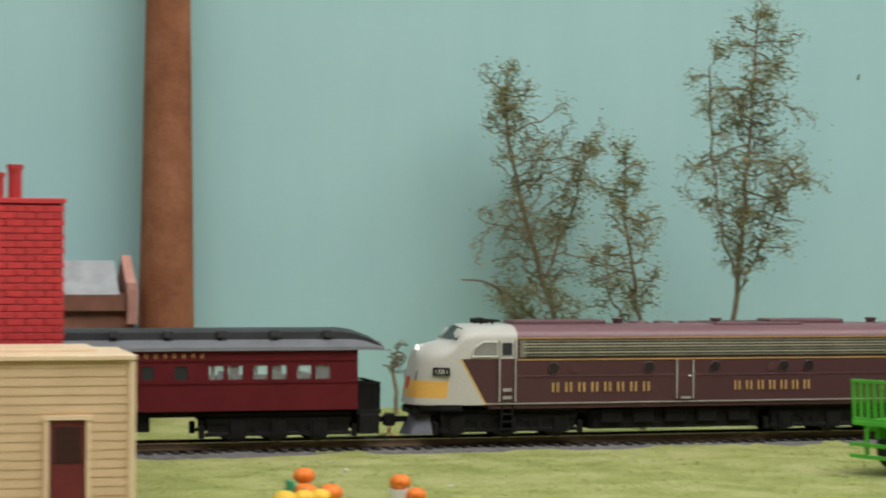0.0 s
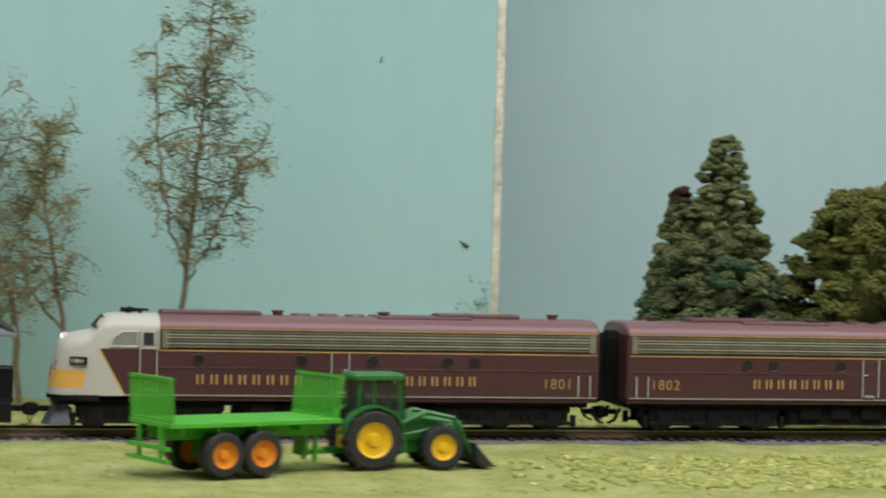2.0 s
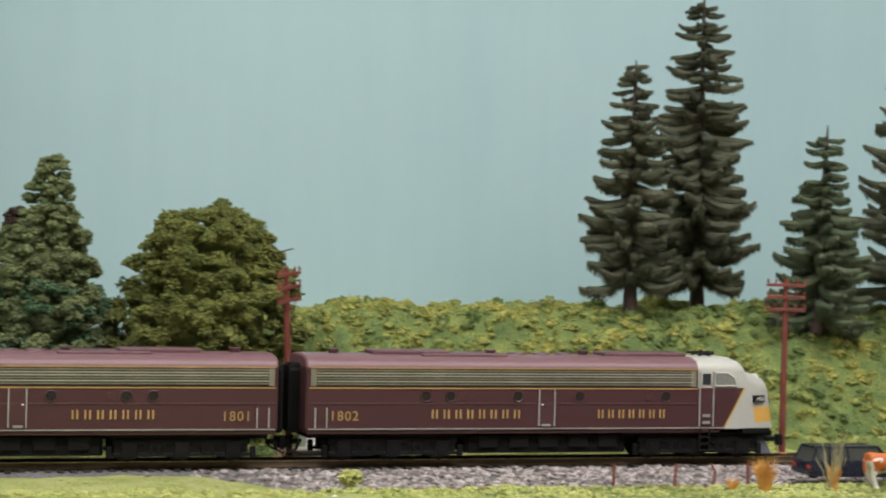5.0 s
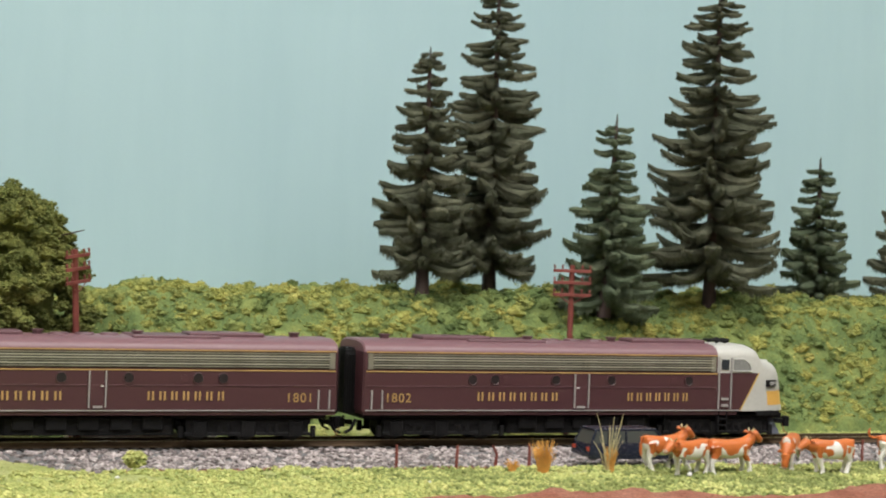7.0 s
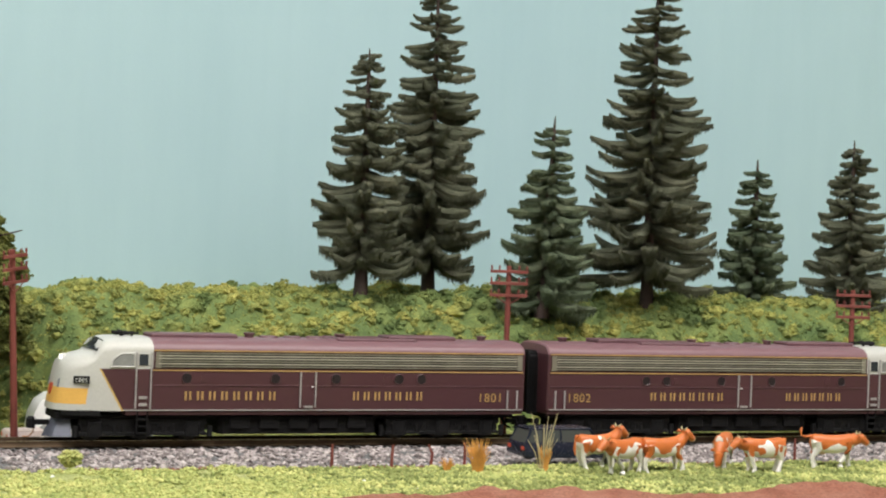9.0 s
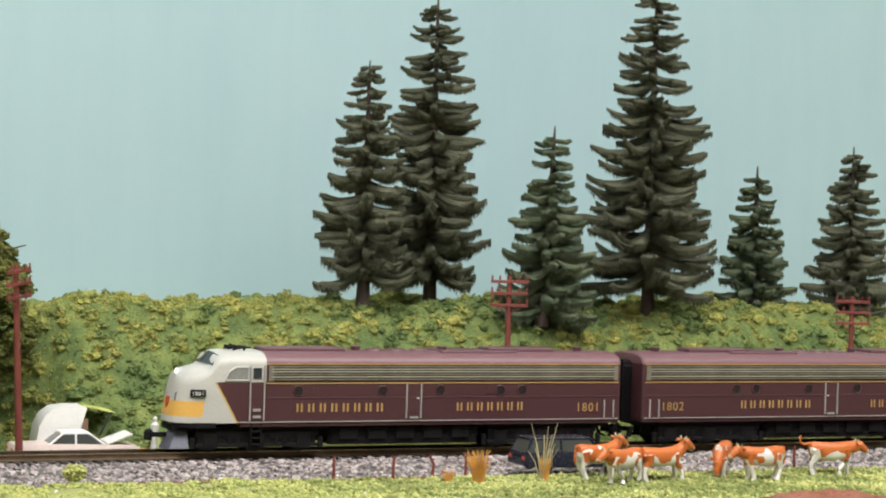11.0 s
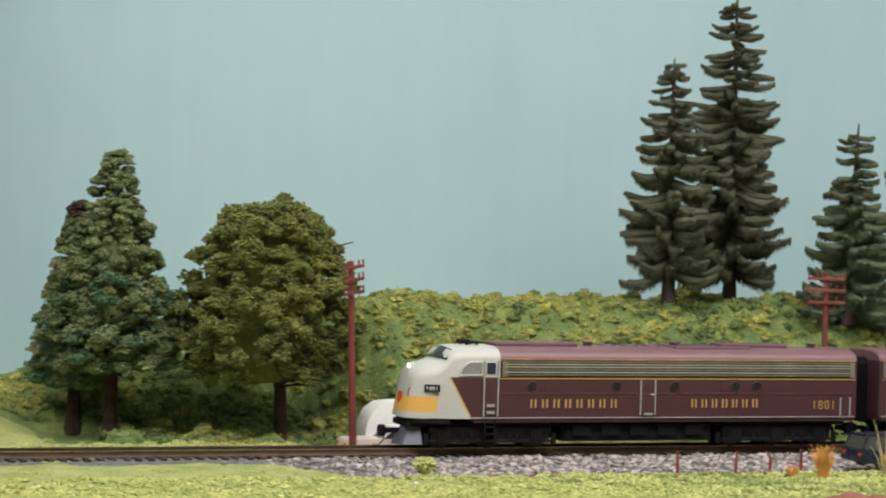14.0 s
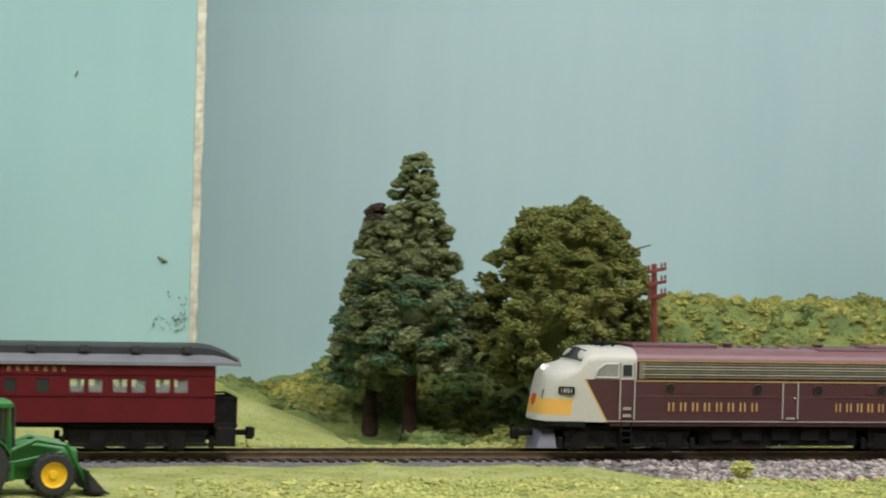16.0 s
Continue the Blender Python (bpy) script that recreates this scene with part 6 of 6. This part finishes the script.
M_TANTRIM = paint("tan_trim", (0.74, 0.57, 0.38), 0.5, 0, 0.05)
M_DOORRED = paint("dark_red_door", (0.14, 0.018, 0.022), 0.4, 0, 0.1)


def factory():
    ch = thing("factory_chimney", "tall tapered brown brick chimney against the backdrop", "chimney", m=pose(-0.6215, 0.1460, 0.0))
    rings = []
    for z in np.linspace(-0.003, 0.30, 14):
        q = 0.0142 - 0.0125 * 0.40 * (z / 0.30) * 1.0
        rings.append([(q * math.cos(TAU * k / 24), q * math.sin(TAU * k / 24), z) for k in range(24)])
    part("shaft", Shape().loft(rings, close=True), M_STACK, ch, smooth=True)
    part("rim", Shape().disc(0, 0, 0.298, 0.0125, 0.006, "z", 24), M_FACTORY, ch)
    f = thing("factory_building", "brown brick factory with pale grey pitched roof", "building", m=pose(-0.7275, 0.1250, -0.004))
    part("wall", Shape().box(-0.085, 0.085, -0.022, 0.022, 0.0, 0.064), M_FACTORY, f)
    rf = Shape().loft([[(x, -0.0240, 0.0635), (x, 0.0, 0.0790), (x, 0.0240, 0.0635), (x, 0.0240, 0.0620), (x, 0.0, 0.0772), (x, -0.0240, 0.0620)] for x in (-0.086, 0.078)], close=True)
    part("roof", rf, M_FACTROOF, f, "pale grey roof")
    pr = Shape().loft([[(x, -0.0265, 0.0655), (x, -0.0260, 0.0690), (x, -0.0190, 0.0690), (x, 0.0, 0.0815), (x, 0.0190, 0.0690), (x, 0.0265, 0.0690), (x, 0.0265, 0.05), (x, -0.0265, 0.05)] for x in (0.0815, 0.0860)], close=True)
    part("parapet", pr, M_PARAPET, f, "pinkish gable parapet")
    part("cornice", Shape().box(-0.086, 0.0855, -0.0245, -0.0222, 0.0560, 0.0635), M_FACTORY, f)


def brick_block():
    b = thing("brick_building", "bright red brick building with two chimney pots", "building", m=pose(-0.7400, -0.070, -0.003))
    X1, Y0, Y1, H = 0.0475, -0.020, 0.020, 0.1005
    core = part("wall", Shape().box(-0.05, X1 - 0.0006, Y0 + 0.0006, Y1, 0.0, H), M_BRICKJOINT, b, "red brick walls")
    part("coping", Shape().box(-0.051, X1 + 0.0006, Y0 - 0.0006, Y1 + 0.0006, H, H + 0.0018, c=0.0003), M_BRICK, b)
    for x, h in ((0.0300, 0.0125), (0.0235, 0.0095)):
        part("chimney_pot", Shape().disc(x, -0.012, H + 0.0018, 0.0026, h, "z", 16).disc(x, -0.012, H + h, 0.0031, 0.0016, "z", 16), M_BRICK, b)
    bw, bh = 0.0070, 0.0026
    me = mesh_of("brick", Shape().box(0, bw - 0.0004, 0, 0.0008, 0, bh - 0.0004, c=0.00015), M_BRICK)
    half = mesh_of("brick", Shape().box(0, 0.0008, 0, bw - 0.0004, 0, bh - 0.0004, c=0.00015), M_BRICK)
    stub = mesh_of("brick", Shape().box(0, 0.5 * bw - 0.0004, 0, 0.0008, 0, bh - 0.0004, c=0.00015), M_BRICK)
    row = 0
    z = 0.035
    while z < H - bh:
        off = 0.5 * bw * (row % 2)
        if row % 2:
            part("brick", stub, M_BRICK, core, m=pose(X1 - 0.5 * bw, Y0 - 0.0003, z))
        for k in range(4):
            x = X1 - (k + 1) * bw - off
            part("brick", me, M_BRICK, core, m=pose(x, Y0 - 0.0003, z))
        for k in range(5):
            part("brick", half, M_BRICK, core, m=pose(X1 - 0.0007, Y0 + 0.0006 + k * bw + off, z)) if Y0 + k * bw + off + bw < Y1 else None
        z += bh
        row += 1
    rest = Shape()
    z, row = 0.0, 0
    while z < H - bh:
        off = 0.5 * bw * (row % 2)
        for k in range(14):
            x = X1 - (k + 1) * bw - off
            if x > -0.05 and (z < 0.0345 or k >= 4):
                rest.box(x, x + bw - 0.0004, Y0 - 0.0003, Y0 + 0.0005, z, z + bh - 0.0004)
        z += bh
        row += 1
    part("more_bricks", rest, M_BRICK, core)["kind"] = "stuff"


def clapboard_house():
    h = thing("clapboard_house", "tan clapboard house with flat roof and dark red door", "house", m=pose(-0.7300, -0.135, -0.0045))
    X1, Y0, Y1, H = 0.0540, -0.0280, 0.0280, 0.0490
    wall = part("wall", Shape().box(-0.06, X1 - 0.0008, Y0 + 0.0008, Y1 - 0.0008, 0.0, H - 0.001), M_TAN, h)
    dx0, dx1, dz = 0.0255, 0.0385, 0.0285
    n = 16
    bh = H / n
    for k in range(n):
        z = k * bh
        spans = [(-0.06, dx0 - 0.0008), (dx1 + 0.0008, X1 - 0.0016)] if z < dz - 0.001 else [(-0.06, X1 - 0.0016)]
        for a, b in spans:
            s = Shape().loft([[(x, Y0 + 0.00016, z), (x, Y0 + 0.00037, z + bh), (x, Y0 + 0.0010, z + bh), (x, Y0 + 0.0010, z)] for x in (a, b)], close=True)
            part("clapboard", s, M_TAN, wall)
        s = Shape().loft([[(X1 - 0.0001, y, z), (X1 - 0.0003, y, z + bh), (X1 - 0.0010, y, z + bh), (X1 - 0.0010, y, z)] for y in (Y0 + 0.0016, Y1 - 0.0016)], close=True)
        part("clapboard", s, M_TAN, wall)
    part("corner_board", Shape().box(X1 - 0.0016, X1 + 0.0006, Y0 - 0.0006, Y0 + 0.0016, 0.0, H - 0.0006), M_TANTRIM, h)
    part("corner_board", Shape().box(X1 - 0.0016, X1 + 0.0006, Y1 - 0.0016, Y1 + 0.0006, 0.0, H - 0.0006), M_TANTRIM, h)
    part("roof", Shape().box(-0.061, X1 + 0.0010, Y0 - 0.0010, Y1 + 0.0010, H - 0.0006, H + 0.0010, c=0.0003).box(-0.061, X1 - 0.010, Y0 + 0.020, Y1 + 0.0010, H + 0.0010, H + 0.0022, c=0.0003), M_TANTRIM, h, "pale tan roof edge")
    fr = Shape().box(dx0 - 0.0012, dx0 + 0.0004, Y0 - 0.0009, Y0 + 0.0010, 0.0, dz).box(dx1 - 0.0004, dx1 + 0.0012, Y0 - 0.0009, Y0 + 0.0010, 0.0, dz).box(dx0 - 0.0016, dx1 + 0.0016, Y0 - 0.0011, Y0 + 0.0010, dz, dz + 0.0014)
    door = part("door", Shape().box(dx0 + 0.0004, dx1 - 0.0004, Y0 - 0.0001, Y0 + 0.0006, 0.0, dz).box(dx0 + 0.0016, dx1 - 0.0016, Y0 - 0.0004, Y0, 0.002, 0.0110), M_DOORRED, h, "dark red panelled door")
    part("door_frame", fr, M_TANTRIM, door)
    part("door_pane", Shape().box(dx0 + 0.0020, dx1 - 0.0020, Y0 - 0.0003, Y0 + 0.0001, 0.0140, 0.0262), M_DOORPANE, door)


def pumpkin(x, y, z, r, mat, nm="pumpkin", label="orange toy pumpkin on the grass"):
    s = Shape()
    rings = []
    for i in range(9):
        a = math.pi * i / 8
        rings.append([((r * math.sin(a) * (1 + 0.06 * math.cos(8 * TAU * k / 24)) + 0.0001) * math.cos(TAU * k / 24), (r * math.sin(a) * (1 + 0.06 * math.cos(8 * TAU * k / 24)) + 0.0001) * math.sin(TAU * k / 24), 0.78 * r * -math.cos(a)) for k in range(24)])
    s.loft(rings, close=True)
    p = thing(nm, label, "pumpkin", "pumpkins", m=pose(x, y, z + 0.78 * r))
    part("fruit", s, mat, p, smooth=True)
    part("stalk", Shape().tube([(0, 0, 0.7 * r), (0.0003, 0, 0.95 * r)], [0.0004, 0.0003], 6), M_LEAFGREEN, p)


factory()
brick_block()
clapboard_house()
G2 = -0.0045
for x, y, z, r, mt in ((-0.6165, -0.156, G2 + 0.0056, 0.0036, M_PUMPKIN), (-0.6165, -0.159, G2, 0.0040, M_PUMPKIN), (-0.6085, -0.162, G2 - 0.0004, 0.0042, M_PUMPKIN), (-0.6130, -0.166, G2 - 0.0006, 0.0036, M_SQUASH), (-0.6190, -0.168, G2 - 0.0006, 0.0036, M_SQUASH), (-0.6260, -0.171, G2 - 0.0006, 0.0038, M_SQUASH), (-0.5830, -0.158, G2 + 0.0028, 0.0036, M_PUMPKIN), (-0.5800, -0.168, G2 - 0.0004, 0.0034, M_PUMPKIN)):
    pumpkin(x - 0.0018, y - 0.010, z, r, mt, "pumpkin", "orange toy pumpkin on the grass" if mt is M_PUMPKIN else "yellow toy squash on the grass")
solid("white_tub", Shape().disc(-0.5848, -0.168, G2 - 0.001, 0.0034, 0.0042, "z", 16, r2=0.0040), M_WHITE, "small white tub holding an orange pumpkin", "tub")
solid("green_crate", Shape().box(-0.6245, -0.6222, -0.170, -0.165, G2 - 0.001, G2 + 0.0070, c=0.0003), M_LEAFGREEN, "small green crate beside the pumpkins", "crate")


# red earth ledge at the front of the layout
def ledge():
    def top(x, y):
        w = 0.012 * soft_noise(x, y * 0, 0.05, 61)
        up = step01(-0.172 + w, -0.186 + w, y) * step01(0.045, 0.16, x)
        return ground_height(x, y) - 0.0012 + up * (0.0022 + 0.0015 * soft_noise(x, y, 0.012, 62) + 0.001 * soft_noise(x, y, 0.004, 63) + 0.0045)
    xs, ys = np.linspace(0.0, 1.2, 260), np.linspace(-0.26, -0.155, 40)
    solid("red_rock_ledge", height_sheet(xs, ys, top), M_SOIL, "red-brown painted rock ledge at the layout front", "rock", kind="structure", smooth=True)
    r = np.random.default_rng(77)
    n = 260
    x = r.uniform(0.07, 0.5, n)
    y = -0.0665 + 0.004 * r.normal(0, 1, n)
    s = scatter(np.stack([x, y, ground_height(x, y) + 0.0001], 1), r.uniform(0.0005, 0.0014, n), 78, 0.5)
    solid("red_soil_crumbs", s, M_SOIL, "red-brown soil crumbs below the ballast", "soil", kind="stuff")
    n = 14
    x, y = r.uniform(-0.6, 0.25, n), r.uniform(-0.17, -0.075, n)
    s = scatter(np.stack([x, y, ground_height(x, y) + 0.0004], 1), r.uniform(0.0006, 0.0013, n), 79, 0.5)
    solid("white_chips", s, M_WHITE, "small white chips lying on the turf", "chips", kind="stuff")


ledge()


# ------------------------------------------------------------------ what moves
def motions():
    # place of the rear end of the first locomotive along the track, by time
    run = [(0.0, -0.3000), (0.5, -0.2705), (1.0, -0.2392), (1.5, -0.2105), (2.0, -0.1793), (2.5, -0.1500), (3.0, -0.1200), (3.5, -0.0902), (4.0, -0.0565), (4.5, -0.0242), (5.0, 0.0098), (5.5, 0.0425), (6.0, 0.0752), (6.5, 0.1080), (7.0, 0.1410), (7.5, 0.1740), (8.0, 0.2080), (8.5, 0.2408), (9.0, 0.2740), (9.5, 0.3010), (10.0, 0.3175), (10.5, 0.3260), (11.0, 0.3286), (11.5, 0.3289), (12.0, 0.3291), (12.5, 0.3233), (13.0, 0.3125), (13.5, 0.2957), (14.0, 0.2779), (14.5, 0.2584), (15.0, 0.2367), (15.5, 0.2160), (16.0, 0.1921)]
    walk(LOCO_A, [(t, pose(x, TRACK_Y, 0, 0, 0, 180)) for t, x in run])
    walk(LOCO_B, [(t, pose(x + 0.0145, TRACK_Y, 0)) for t, x in run])
    # the coach is left standing where it was uncoupled
    stop = -0.1962
    pulled = [(t, min(x - 0.2625, stop)) for t, x in run if t <= 5.5] + [(6.0, stop - 0.002), (6.5, stop), (7.0, stop), (16.0, stop)]
    walk(COACH, [(t, pose(x, TRACK_Y, 0)) for t, x in pulled])

    # wheels roll with their vehicle, a row each tenth of a second
    ts = [k / 10 for k in range(161)]
    for ob, a, r in WHEELS:
        top = ob.parent.parent
        table = pulled if top == COACH else run
        way = -1 if top == LOCO_A else 1
        x = np.interp(ts, [q[0] for q in table], [q[1] for q in table])
        walk(ob, [(t, pose(a, 0, r, 0, math.degrees(way * (q - x[0]) / r), 0)) for t, q in zip(ts, x)])


motions()
